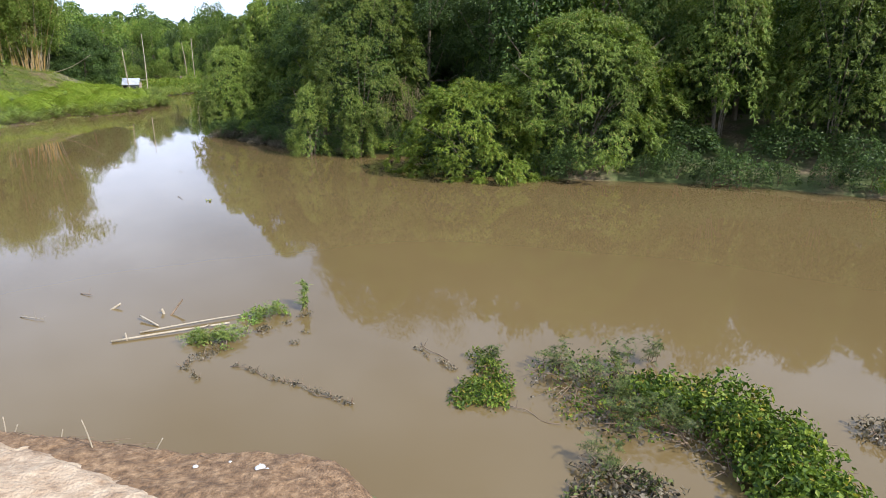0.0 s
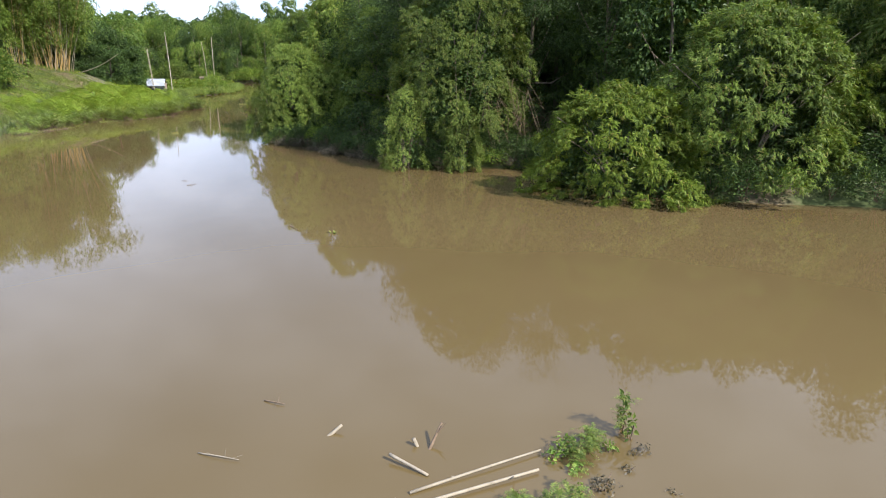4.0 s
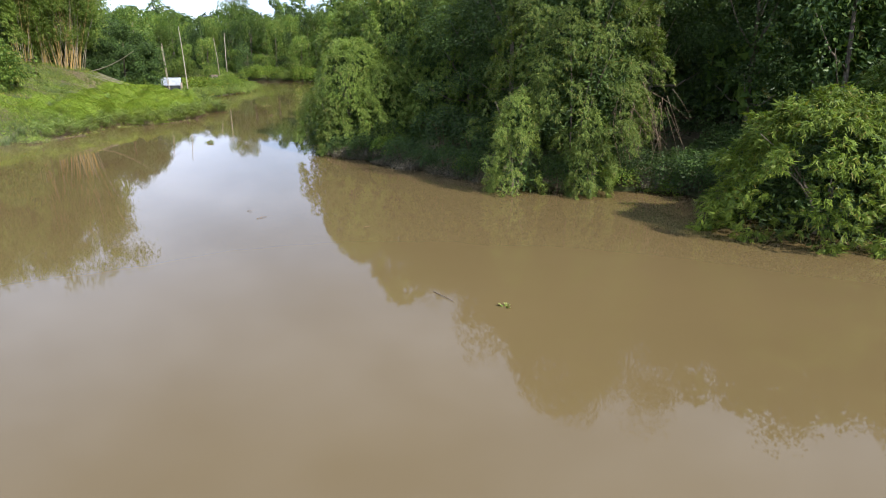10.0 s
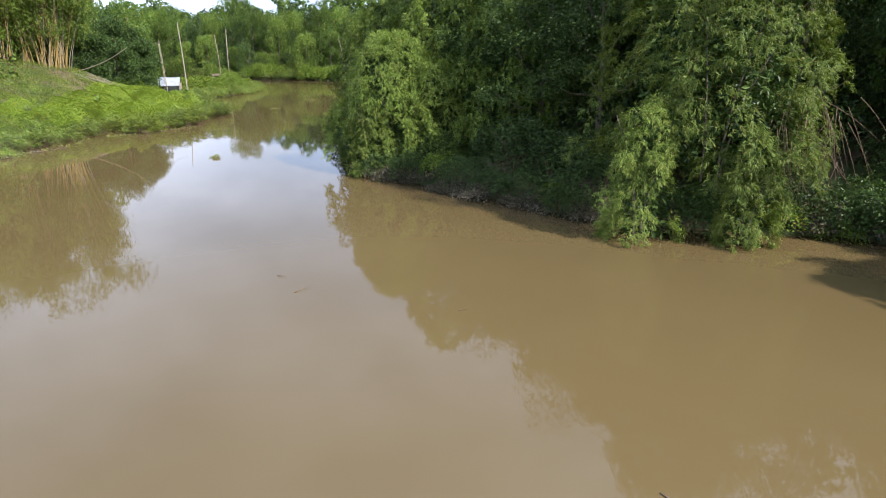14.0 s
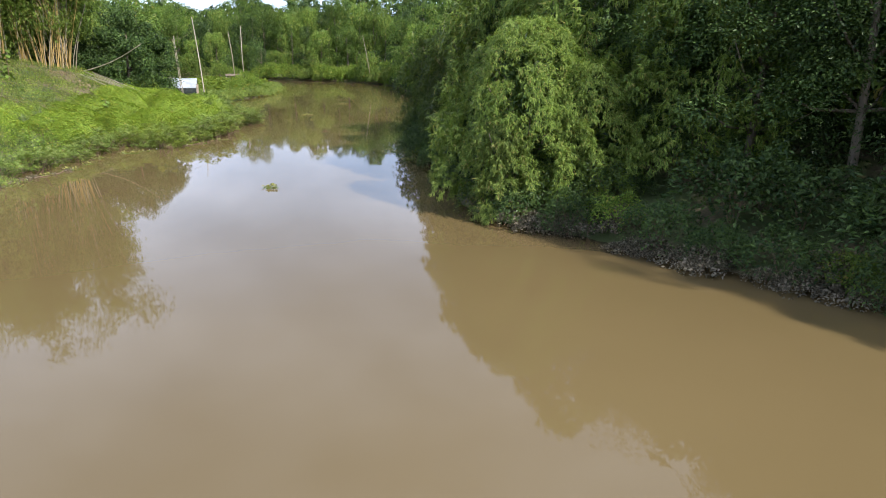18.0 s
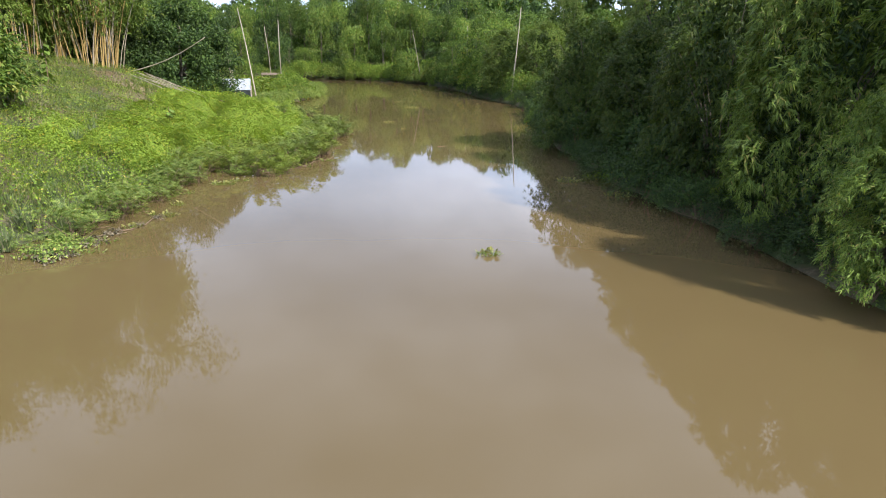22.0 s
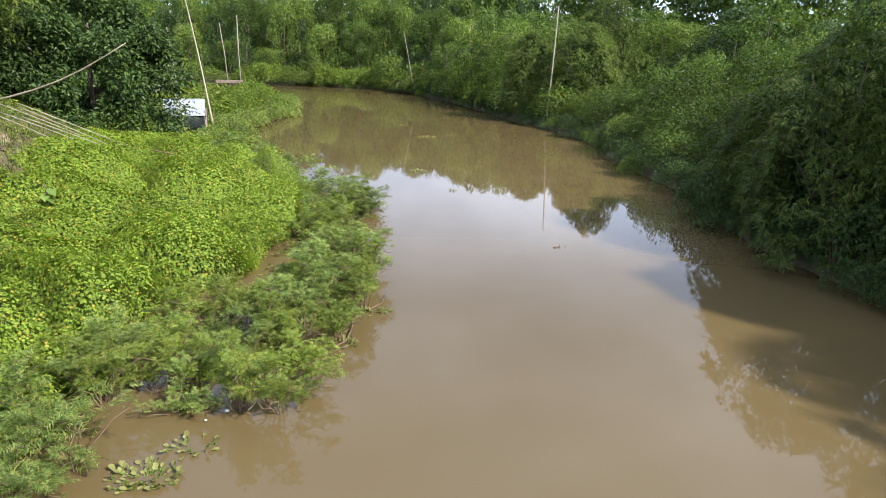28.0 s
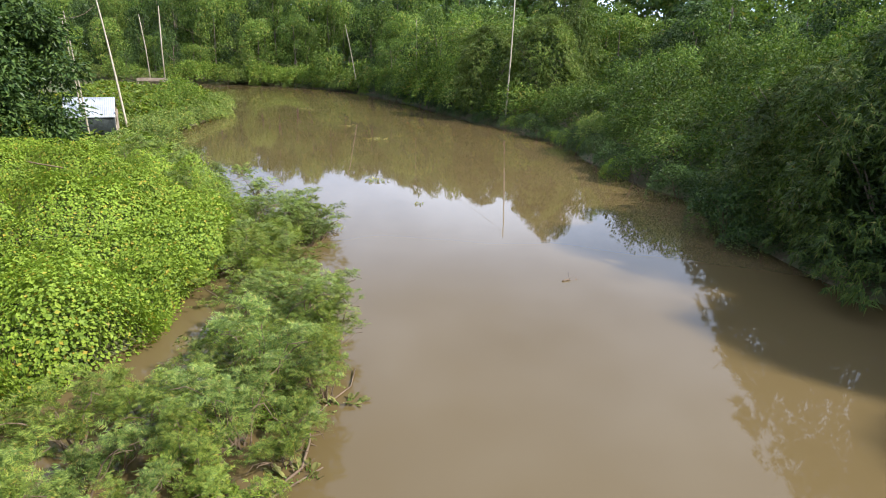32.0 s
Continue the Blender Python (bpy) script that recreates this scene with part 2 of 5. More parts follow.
def ground_mat():
    """Earth under weeds: dark soil and green litter, with pale dry clay where the bank is bare."""
    mat, nodes, links, bsdf = shader("earth")
    co = nodes.new("ShaderNodeTexCoord")
    n1, n2, n3 = (nodes.new("ShaderNodeTexNoise") for _ in range(3))
    for n, s in ((n1, 0.45), (n2, 7.0), (n3, 45.0)):
        n.inputs["Scale"].default_value, n.inputs["Detail"].default_value = s, 7.0
        links.new(co.outputs["Object"], n.inputs["Vector"])
    soil = ramp_node(nodes, [(0.3, (0.085, 0.06, 0.038)), (0.55, (0.16, 0.115, 0.07)), (0.72, (0.27, 0.205, 0.135))])
    links.new(n2.outputs["Fac"], soil.inputs["Fac"])
    weed = ramp_node(nodes, [(0.3, (0.035, 0.06, 0.015)), (0.7, (0.085, 0.12, 0.03))])
    links.new(n3.outputs["Fac"], weed.inputs["Fac"])
    cover = ramp_node(nodes, [(0.40, (0.15, 0.15, 0.15)), (0.55, (0.9, 0.9, 0.9))])
    links.new(n1.outputs["Fac"], cover.inputs["Fac"])
    mx = nodes.new("ShaderNodeMix")
    mx.data_type = "RGBA"
    links.new(cover.outputs["Color"], mx.inputs[0])
    links.new(soil.outputs["Color"], mx.inputs[6])
    links.new(weed.outputs["Color"], mx.inputs[7])
    links.new(mx.outputs[2], bsdf.inputs["Base Color"])
    bsdf.inputs["Roughness"].default_value = 0.95
    bp = nodes.new("ShaderNodeBump")
    bp.inputs["Strength"].default_value, bp.inputs["Distance"].default_value = 0.6, 0.04
    links.new(n2.outputs["Fac"], bp.inputs["Height"])
    links.new(bp.outputs["Normal"], bsdf.inputs["Normal"])
    return mat


M_WATER, M_EARTH = water_mat(), ground_mat()

# ---- mesh helpers ----
RNG = np.random.default_rng(7)


def unit(a):
    return a / np.maximum(np.linalg.norm(a, axis=-1, keepdims=True), 1e-9)


def tri_mesh(name, V, T, smooth=False):
    me = bpy.data.meshes.new(name)
    V, T = np.asarray(V, np.float32), np.asarray(T, np.int32)
    me.vertices.add(len(V))
    me.vertices.foreach_set("co", V.ravel())
    me.loops.add(T.size)
    me.loops.foreach_set("vertex_index", T.ravel())
    me.polygons.add(len(T))
    me.polygons.foreach_set("loop_start", np.arange(0, T.size, 3, dtype=np.int32))
    me.polygons.foreach_set("use_smooth", np.full(len(T), smooth))
    me.update(calc_edges=True)
    return me


def blades(P, D, N, L, W):
    """Slender leaves, one pointed triangle each."""
    S = unit(np.cross(D, N)) * (W * 0.5)[:, None]
    V = np.stack([P - S, P + S, P + D * L[:, None]], 1).reshape(-1, 3)
    return V, np.arange(len(V)).reshape(-1, 3)


def leaves(P, D, N, L, W, fold=0.25):
    """Broad leaves: two triangles folded along the midrib."""
    S = unit(np.cross(D, N))
    U = np.cross(S, D)
    mid = P + D * (0.42 * L)[:, None] + U * (fold * W)[:, None]
    S = S * (W * 0.5)[:, None]
    V = np.stack([P, mid + S, P + D * L[:, None], mid - S], 1).reshape(-1, 3)
    k = np.arange(len(P))[:, None] * 4
    return V, np.concatenate([k + [0, 1, 2], k + [0, 2, 3]], 1).reshape(-1, 3)


def tube(points, radii, sides=6):
    """A bent tapering rod."""
    p = np.asarray(points, float)
    r = np.broadcast_to(np.asarray(radii, float), (len(p),))
    d = unit(np.gradient(p, axis=0))
    ref = np.array([1.0, 0, 0]) if abs(d[0][0]) < 0.8 else np.array([0, 1.0, 0])
    a = unit(np.cross(d, ref))
    b = np.cross(d, a)
    ang = np.linspace(0, 2 * np.pi, sides, endpoint=False)
    V = (p[:, None] + r[:, None, None] * (np.cos(ang)[None, :, None] * a[:, None] + np.sin(ang)[None, :, None] * b[:, None])).reshape(-1, 3)
    T = []
    for i in range(len(p) - 1):
        for j in range(sides):
            q, w = i * sides + j, i * sides + (j + 1) % sides
            T += [(q, w, w + sides), (q, w + sides, q + sides)]
    V = np.concatenate([V, p[:1], p[-1:]])
    n = len(p) * sides
    for j in range(sides):
        k = (j + 1) % sides
        T += [(n, k, j), (n + 1, n - sides + j, n - sides + k)]
    return V, np.array(T)


def join(pieces):
    V, T, n = [], [], 0
    for v, t in pieces:
        V.append(v)
        T.append(t + n)
        n += len(v)
    return np.concatenate(V), np.concatenate(T)


def thing(name, label, category, at=(0, 0, 0), group="", kind=""):
    ob = new(name)
    ob.location = at
    ob.empty_display_size = 0.3
    return tagged(ob, label, category, group, kind)


def part(name, vt, mat, parent=None, label="", smooth=False):
    ob = new(name, tri_mesh(name, *vt, smooth))
    ob.data.materials.append(mat)
    ob.parent = parent
    if label:
        tagged(ob, label)
    return ob


# ---- the river's plan ----
NEAR_BANK = [(-46, 45), (-40, 28), (-25, 16), (-12, 10.3), (-7.2, 9.0), (-5.5, 8.75), (-3.8, 8.4), (-2.4, 8.45), (-1.5, 8.2), (-1.0, 7.5), (-0.6, 5.5), (2, 2), (10, 2), (22, 0), (45, -6), (140, -30)]
RIGHT_BANK = [(140, 0), (60, 17), (30, 23.5), (20, 28.0), (14, 31.6), (6, 33.0), (1.5, 35), (0.5, 39), (-1, 42), (-5, 42.5), (-9.5, 44.5), (-13, 47.8), (-16, 51), (-19, 53.6), (-20.3, 56), (-20.5, 61), (-21.6, 66), (-22.3, 71), (-22.3, 76), (-22.9, 81), (-22.7, 86), (-21.0, 91.5), (-21.9, 97), (-21.4, 104), (-20.2, 110), (-22, 121), (-24.6, 133), (-29, 158), (-33, 172), (-40, 184), (-55, 191), (-90, 196), (-220, 190)]
LEFT_BANK = [(-220, 178), (-120, 180), (-75, 172), (-56, 160), (-50, 146), (-48, 135), (-48, 126), (-49, 115), (-47, 106), (-43, 98), (-40.5, 91), (-39.8, 86), (-40.8, 82.5), (-41, 79.3), (-42.5, 76.8), (-43.2, 73.8), (-42.7, 70), (-42.3, 66), (-42.6, 63), (-43.4, 57)]
RIVER = np.array(NEAR_BANK + RIGHT_BANK + LEFT_BANK, float)


def shore(x, y):
    """Metres from the waterline: plus on land, minus in the river."""
    x, y = np.asarray(x, float), np.asarray(y, float)
    a, b = RIVER, np.roll(RIVER, -1, 0)
    best, inside = np.full(x.shape, 1e9), np.zeros(x.shape, bool)
    for (ax, ay), (bx, by) in zip(a, b):
        ux, uy = bx - ax, by - ay
        s = np.clip(((x - ax) * ux + (y - ay) * uy) / (ux * ux + uy * uy), 0, 1)
        best = np.minimum(best, np.hypot(x - ax - s * ux, y - ay - s * uy))
        if ay != by:
            inside ^= ((ay > y) != (by > y)) & (x < ux * (y - ay) / uy + ax)
    return np.where(inside, -best, best)


def ramp01(v, lo, hi):
    s = np.clip((np.asarray(v, float) - lo) / (hi - lo), 0, 1)
    return s * s * (3 - 2 * s)


def wavy(x, y, size, seed=0.0):
    """Smooth unevenness between -1 and 1."""
    x, y = np.asarray(x, float) / size, np.asarray(y, float) / size
    return (np.sin(1.7 * x + 2.1 * np.sin(0.9 * y + seed)) + np.sin(2.3 * y + 1.4 * np.sin(1.1 * x + 2 * seed)) + np.sin(1.3 * (x + y) + seed * 3)) / 3


def terrain(x, y):
    d = shore(x, y)
    x, y = np.asarray(x, float), np.asarray(y, float)
    west = ramp01(-x, 30, 36)
    upper = 1 - ramp01(y, 93, 108)
    near = (1 - ramp01(y, 12, 30)) * (1 - ramp01(x, -1, 6))
    h_right = 0.15 + np.minimum(0.26 * d, 2.4)
    h_left_hi = 6.0 * ramp01(d, -4, 20) - 0.42
    h_left_lo = 0.1 + np.minimum(0.16 * d, 1.6)
    h_left = upper * h_left_hi + (1 - upper) * h_left_lo
    h_near = 0.28 + 0.12 * np.minimum(d, 9)
    land = west * h_left + (1 - west) * h_right
    land = near * h_near + (1 - near) * land
    land = land + np.minimum(d, 3) * (0.06 * wavy(x, y, 2.2) + 0.05 * wavy(x, y, 0.8, 1.0))
    land = np.maximum(land, 0.03)
    bed = -np.minimum(0.08 - 0.35 * d, 2.0)
    edge = ramp01(d, -0.25, 0.25)
    return edge * land + (1 - edge) * bed


def sheet_axis(lo, hi, step, far):
    mid = np.arange(lo, hi + step / 2, step)
    out = step * 1.6 ** np.arange(1, 40)
    out = np.cumsum(out)
    out = out[out < far]
    return np.concatenate([lo - out[::-1], mid, hi + out])


gx, gy = sheet_axis(-70, 26, 0.8, 3000), sheet_axis(0, 148, 0.8, 3000)
GX, GY = np.meshgrid(gx, gy)
GZ = terrain(GX, GY)
nx, ny = len(gx), len(gy)
k = (np.arange(ny - 1)[:, None] * nx + np.arange(nx - 1)[None]).ravel()
ground = part("ground", (np.stack([GX, GY, GZ], -1).reshape(-1, 3), np.concatenate([np.stack([k, k + 1, k + nx + 1], 1), np.stack([k, k + nx + 1, k + nx], 1)])), M_EARTH, None, "", True)
tagged(ground, "earth river banks grown over with weeds", "ground", "", "structure")
wx, wy = [-700, 700], [-300, 700]
water = part("water", (np.array([(x, y, 0.0) for y in wy for x in wx]), np.array([(0, 1, 3), (0, 3, 2)])), M_WATER)
tagged(water, "calm brown muddy river water mirroring sky and trees", "river", "", "structure")


# ---- plants ----
def sprays(C, D, rng, count, length, width, spread=0.55, gap=0.05, face=None):
    """At each place C a twig along D with a fan of slender leaves."""
    n = len(C)
    C, D = np.repeat(C, count, 0), np.repeat(D, count, 0)
    j = rng.normal(size=C.shape)
    P = C + D * (rng.random((n * count, 1)) * gap * count) + 0.03 * j
    d = unit(D + spread * rng.normal(size=C.shape) - np.array([0, 0, 0.15]))
    N = unit(rng.normal(size=C.shape) + np.array([0, 0, 1.2])) if face is None else unit(np.repeat(face, count, 0) + 0.4 * rng.normal(size=C.shape))
    L = length * rng.uniform(0.65, 1.25, n * count)
    return blades(P, d, N, L, width * rng.uniform(0.7, 1.2, n * count))


def stem_parts(ob, rng, rx, ry, h, count, mat, r0=0.045):
    for i in range(count):
        a = rng.uniform(0, 2 * np.pi)
        e = np.array([0.7 * rx * np.cos(a), 0.7 * ry * np.sin(a), h * rng.uniform(0.6, 0.9)])
        s = np.linspace(0, 1, 7)[:, None]
        path = e * np.concatenate([s ** 1.8, s ** 1.8, s ** 0.8], 1) + np.array([0.12 * e[0], 0.12 * e[1], -0.3])
        part("stem", tube(path, np.linspace(r0, 0.3 * r0, 7), 5), mat, ob)


def plume_foliage(rng, rx, ry, h, plumes, tufts, size, leaf, hang, low, count):
    """Leafy plumes laid like shingles over a dome: each arches outwards, then droops, and bears star-like tufts of slender leaves."""
    cs, ds, ns = [], [], []
    for i in range(plumes):
        a = rng.uniform(0, 2 * np.pi)
        v = low + (1 - low) * rng.random() ** 1.05
        bulge = 1 + 0.13 * np.sin(3 * a + 5 * v + rx) + 0.08 * np.sin(7 * a - 9 * v + h)
        rr = np.sqrt(max(0.0, 1 - v ** 2.3)) * rng.uniform(0.74, 1.02) * bulge
        L = 1.5 * rng.uniform(*size)
        b = a + rng.normal(0, 0.5)
        out = np.array([np.cos(b), np.sin(b), 0.0])
        side = np.array([-np.sin(b), np.cos(b), 0.0])
        c = np.array([rx * rr * np.cos(a), ry * rr * np.sin(a), h * v * 0.95]) - 0.4 * L * out
        m = max(4, int(tufts * rng.uniform(0.7, 1.3) * L / (1.5 * size[1])))
        s = rng.random(m) ** 0.8
        g = rng.uniform(-1, 1, m)
        sag = 0.3 + 0.5 * hang * rng.uniform(0.7, 1.3)
        w = 0.36 * L * np.sin(np.pi * (0.15 + 0.78 * s))
        p = c + np.outer(L * (0.8 * s - 0.22 * s * s), out) + np.outer(w * g, side)
        p[:, 2] += L * ((0.25 + 0.35 * v) * s - sag * s * s) + 0.4 * w * (1 - g * g)
        p += 0.05 * rng.normal(size=(m, 3))
        p[:, 2] = np.maximum(p[:, 2], 0.04 + 0.2 * rng.random(m))
        fall = (0.25 + 0.35 * v) - 2 * sag * s
        ds.append(unit(np.outer(0.75 * np.ones(m), out) + np.outer(0.8 * g, side) + np.outer(0.55 * fall - 0.2, [0, 0, 1.0]) + 0.25 * rng.normal(size=(m, 3))))
        ns.append(unit(np.outer(0.4 + 0.5 * s, out) + np.outer(0.5 * g, side) + np.array([0, 0, 0.75])))
        cs.append(p)
    return sprays(np.concatenate(cs), np.concatenate(ds), rng, count, *leaf, spread=0.5, gap=0.014, face=np.concatenate(ns))


def bamboo_clump(seed, rx, ry, h, lobes, per, mat, lobe_r=(0.7, 1.3), leaf=(0.30, 0.07), hang=0.9, low=0.05, count=8, stems=6, label="green bamboo clump drooping over the muddy river"):
    rng = np.random.default_rng(seed)
    ob = thing("bamboo_clump", label, "bamboo", group="bamboo clumps on the bank")
    part("foliage", plume_foliage(rng, rx, ry, h, 3 * lobes, per // 7, lobe_r, leaf, hang, low, count), mat, ob)
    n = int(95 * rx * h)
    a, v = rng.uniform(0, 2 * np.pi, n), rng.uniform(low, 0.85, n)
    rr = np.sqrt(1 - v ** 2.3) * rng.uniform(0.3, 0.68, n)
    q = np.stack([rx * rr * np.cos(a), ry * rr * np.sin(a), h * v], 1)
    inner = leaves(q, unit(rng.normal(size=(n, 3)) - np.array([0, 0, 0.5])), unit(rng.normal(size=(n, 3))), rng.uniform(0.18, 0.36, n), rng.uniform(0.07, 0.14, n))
    # dark leaf colour stands in for the shade inside the clump
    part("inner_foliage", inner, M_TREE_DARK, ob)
    stem_parts(ob, rng, rx, ry, h, stems, M_BARK)
    return ob


def blob_leaves(rng, centre, r, n, leaf, flat=0.75):
    """Leaves over the skin of one uneven clump of a crown."""
    q = unit(rng.normal(size=(n, 3)))
    lump = 1 + 0.22 * np.sin(3 * q[:, 0] + 5 * q[:, 1] + centre[0]) + 0.15 * np.sin(7 * q[:, 2] + 4 * q[:, 0])
    shell = r * lump * (1 - 0.5 * rng.random(n) ** 2.2)
    P = centre + q * shell[:, None] * np.array([1, 1, flat])
    D = unit(q * np.array([1, 1, 0.3]) + np.array([0, 0, -0.45]) + 0.55 * rng.normal(size=(n, 3)))
    N = unit(q + np.array([0, 0, 0.7]) + 0.5 * rng.normal(size=(n, 3)))
    L = leaf * rng.uniform(0.7, 1.3, n)
    return leaves(P, D, N, L, L * 0.5)


def broad_tree(seed, height, crown_r, mat, blobs=26, per_blob=260, leaf=0.34, crown_low=0.3, label="tall leafy broadleaf tree", trunk_r=0.2):
    rng = np.random.default_rng(seed)
    ob = thing("tree", label, "tree", group="trees")
    lean = rng.normal(0, 0.05, 2) * height
    s = np.linspace(0, 1, 8)
    axis = np.stack([lean[0] * s ** 2, lean[1] * s ** 2, height * 0.82 * s - 0.3], 1)
    part("trunk", tube(axis, trunk_r * (1 - 0.75 * s), 8), M_BARK, ob, "", True)
    pieces = []
    for i in range(blobs):
        a, v = rng.uniform(0, 2 * np.pi), rng.random() ** 0.8
        z = height * (crown_low + (0.93 - crown_low) * v)
        w = crown_r * (0.35 + 0.65 * np.sin(np.pi * (0.18 + 0.72 * v))) * np.sqrt(rng.uniform(0.1, 1))
        c = np.array([lean[0] * v ** 2 + w * np.cos(a), lean[1] * v ** 2 + w * np.sin(a), z])
        pieces.append(blob_leaves(rng, c, crown_r * rng.uniform(0.26, 0.46), per_blob, leaf))
        if i % 4 == 0:
            k0 = max(2, min(6, int(v * 6)))
            st = axis[k0]
            mid = (st + c) / 2 + np.array([0, 0, -0.1 * crown_r])
            part("limb", tube([st, mid, c], [trunk_r * 0.4, trunk_r * 0.25, trunk_r * 0.08], 5), M_BARK, ob, "", True)
    part("crown", join(pieces), mat, ob)
    return ob


def lump_leaves(rng, C, R, n, leaf, flat=0.85, pointed=False):
    """Leaves over the outer skin of many merged clumps, none wasted inside them."""
    pick = rng.choice(len(R), int(n * 3), p=R ** 2 / np.sum(R ** 2))
    q = unit(rng.normal(size=(len(pick), 3)) + np.array([0, 0, 0.25]))
    c, r = C[pick], R[pick]
    lump = 1 + 0.16 * np.sin(4 * q[:, 0] + 5 * q[:, 1] + 3 * c[:, 0]) + 0.12 * np.sin(9 * q[:, 2] + 6 * q[:, 0] + c[:, 2])
    squash = np.array([1, 1, flat])
    P = c + q * (r * lump * (1 - 0.35 * rng.random(len(pick)) ** 2.5))[:, None] * squash
    inside = np.zeros(len(pick), bool)
    for k in range(len(R)):
        inside |= (np.sum(((P - C[k]) / squash) ** 2, 1) < (0.82 * R[k]) ** 2) & (pick != k)
    P, q = P[~inside][:n], q[~inside][:n]
    D = unit(np.cross(q, rng.normal(size=q.shape)) + np.array([0, 0, -0.4]) + 0.25 * q)
    N = unit(q + np.array([0, 0, 0.35]) + 0.3 * rng.normal(size=q.shape))
    size = leaf * rng.uniform(0.6, 1.3, len(P))
    return blades(P, D, N, size, size * 0.8) if pointed else leaves(P, D, N, size, size * 0.75)


def wood_tree(seed, height, crown_r, mat, n, leaf, crown_low=0.1, label="tall leafy broadleaf tree", pointed=False):
    """A dense tree of the woods, its crown a heap of merged rounded clumps."""
    rng = np.random.default_rng(seed)
    ob = thing("tree", label, "tree", group="trees")
    s = np.linspace(0, 1, 6)
    part("trunk", tube(np.stack([0.3 * s, 0.2 * s * s, height * 0.8 * s - 0.3], 1), 0.2 * (1 - 0.75 * s), 7), M_BARK, ob, "", True)
    v = np.concatenate([rng.random(25), [0.84, 0.92, 1.0]])
    a = rng.uniform(0, 2 * np.pi, len(v))
    w = crown_r * (0.25 + 0.6 * np.sqrt(np.clip(1 - (1.15 * v - 0.35) ** 2, 0, 1))) * np.sqrt(rng.uniform(0.25, 1, len(v)))
    R = crown_r * rng.uniform(0.24, 0.50, len(v)) * (1 - 0.2 * v)
    C = np.stack([w * np.cos(a), w * np.sin(a), height * (crown_low + (0.94 - crown_low) * v) - 0.3 * R], 1)
    for k in (2, 7, 12):
        part("limb", tube([(0.1, 0.05, 0.35 * height), C[k] * np.array([0.5, 0.5, 0.8]), C[k]], [0.1, 0.06, 0.02], 5), M_BARK, ob, "", True)
    part("crown", lump_leaves(rng, C, R, n, leaf, 0.85, pointed), mat, ob)
    return ob


def shrub(seed, rx, ry, h, n, leaf, mat, label, name="shrub", category="shrub", ratio=0.5, low=0.0):
    """A leafy mound that touches the ground all round."""
    rng = np.random.default_rng(seed)
    a, v = rng.uniform(0, 2 * np.pi, n), rng.random(n)
    r = np.sqrt(v)
    lump = 1 + 0.18 * np.sin(3 * a + seed) + 0.1 * np.sin(7 * a + 2 * seed)
    x, y = rx * r * lump * np.cos(a), ry * r * lump * np.sin(a)
    roof = h * np.sqrt(np.clip(1 - v ** 1.3, 0, 1)) * (1 + 0.25 * wavy(x, y, 0.55 * max(h, 0.6), seed)) * (0.85 + 0.15 * wavy(x, y, 0.3, seed + 1))
    z = np.maximum(low, roof * (1 - 0.55 * rng.random(n) ** 2)) + 0.04
    out = np.stack([np.cos(a) * r, np.sin(a) * r, 0.5 + 0 * a], 1)
    D = unit(out * np.array([1, 1, 0.2]) + np.array([0, 0, -0.15]) + 0.7 * rng.normal(size=(n, 3)))
    N = unit(out + np.array([0, 0, 0.6]) + 0.45 * rng.normal(size=(n, 3)))
    L = leaf * rng.uniform(0.65, 1.3, n)
    ob = thing(name, label, category)
    part("foliage", leaves(np.stack([x, y, z], 1), D, N, L, L * ratio), mat, ob)
    for i in range(4):
        b = rng.uniform(0, 2 * np.pi)
        e = np.array([rx * 0.6 * np.cos(b), ry * 0.6 * np.sin(b), h * 0.6])
        part("twig", tube([(0, 0, -0.3), e * 0.5 + np.array([0, 0, 0.15 * h]), e], [0.03, 0.02, 0.008], 4), M_DEAD, ob)
    return ob


def put(ob, x, y, turn=0.0, size=1.0, tall=1.0, z=None, label=""):
    """A copy of a built plant, set on the ground at (x, y)."""
    if z is None:
        z = max(float(terrain(x, y)), -0.1)
    c = copy_thing(ob, pose(x, y, z, 0, 0, turn))
    c.scale = (size, size, size * tall)
    if label:
        tagged(c, label)
    return c


def bin_it(*obs):
    for ob in obs:
        for o in (*ob.children_recursive, ob):
            bpy.data.objects.remove(o)


# ---- right bank: bamboo over the water ----
def set_at(ob, x, y, turn=0.0, z=None):
    """Stands a thing that was built at the origin on the ground at (x, y)."""
    z = max(float(terrain(x, y)), -0.1) if z is None else z
    ob.matrix_basis = pose(x, y, z, 0, 0, turn)
    return ob


set_at(bamboo_clump(21, 4.2, 3.1, 5.1, 82, 240, M_LIME, (0.55, 1.05), (0.22, 0.056), 0.7, 0.0, label="low bright green bamboo mound leaning into the river"), 1.6, 34.7)
set_at(bamboo_clump(22, 5.2, 3.9, 7.7, 120, 235, M_BAMBOO, (0.65, 1.2), (0.22, 0.054), 0.8, 0.0, label="broad rounded bamboo mound hanging to the water"), 7.6, 35.4)
set_at(bamboo_clump(23, 3.0, 2.6, 9.8, 80, 200, M_BAMBOO, (0.6, 1.1), (0.22, 0.05), 1.6, 0.28, label="tall bamboo with leafy tresses above a dark hollow"), 15.2, 35.6)
set_at(bamboo_clump(24, 3.2, 2.8, 10.2, 85, 200, M_BAMBOO, (0.6, 1.2), (0.22, 0.05), 1.6, 0.22, label="tall bamboo with leafy tresses above dark undergrowth"), 20.3, 33.4)
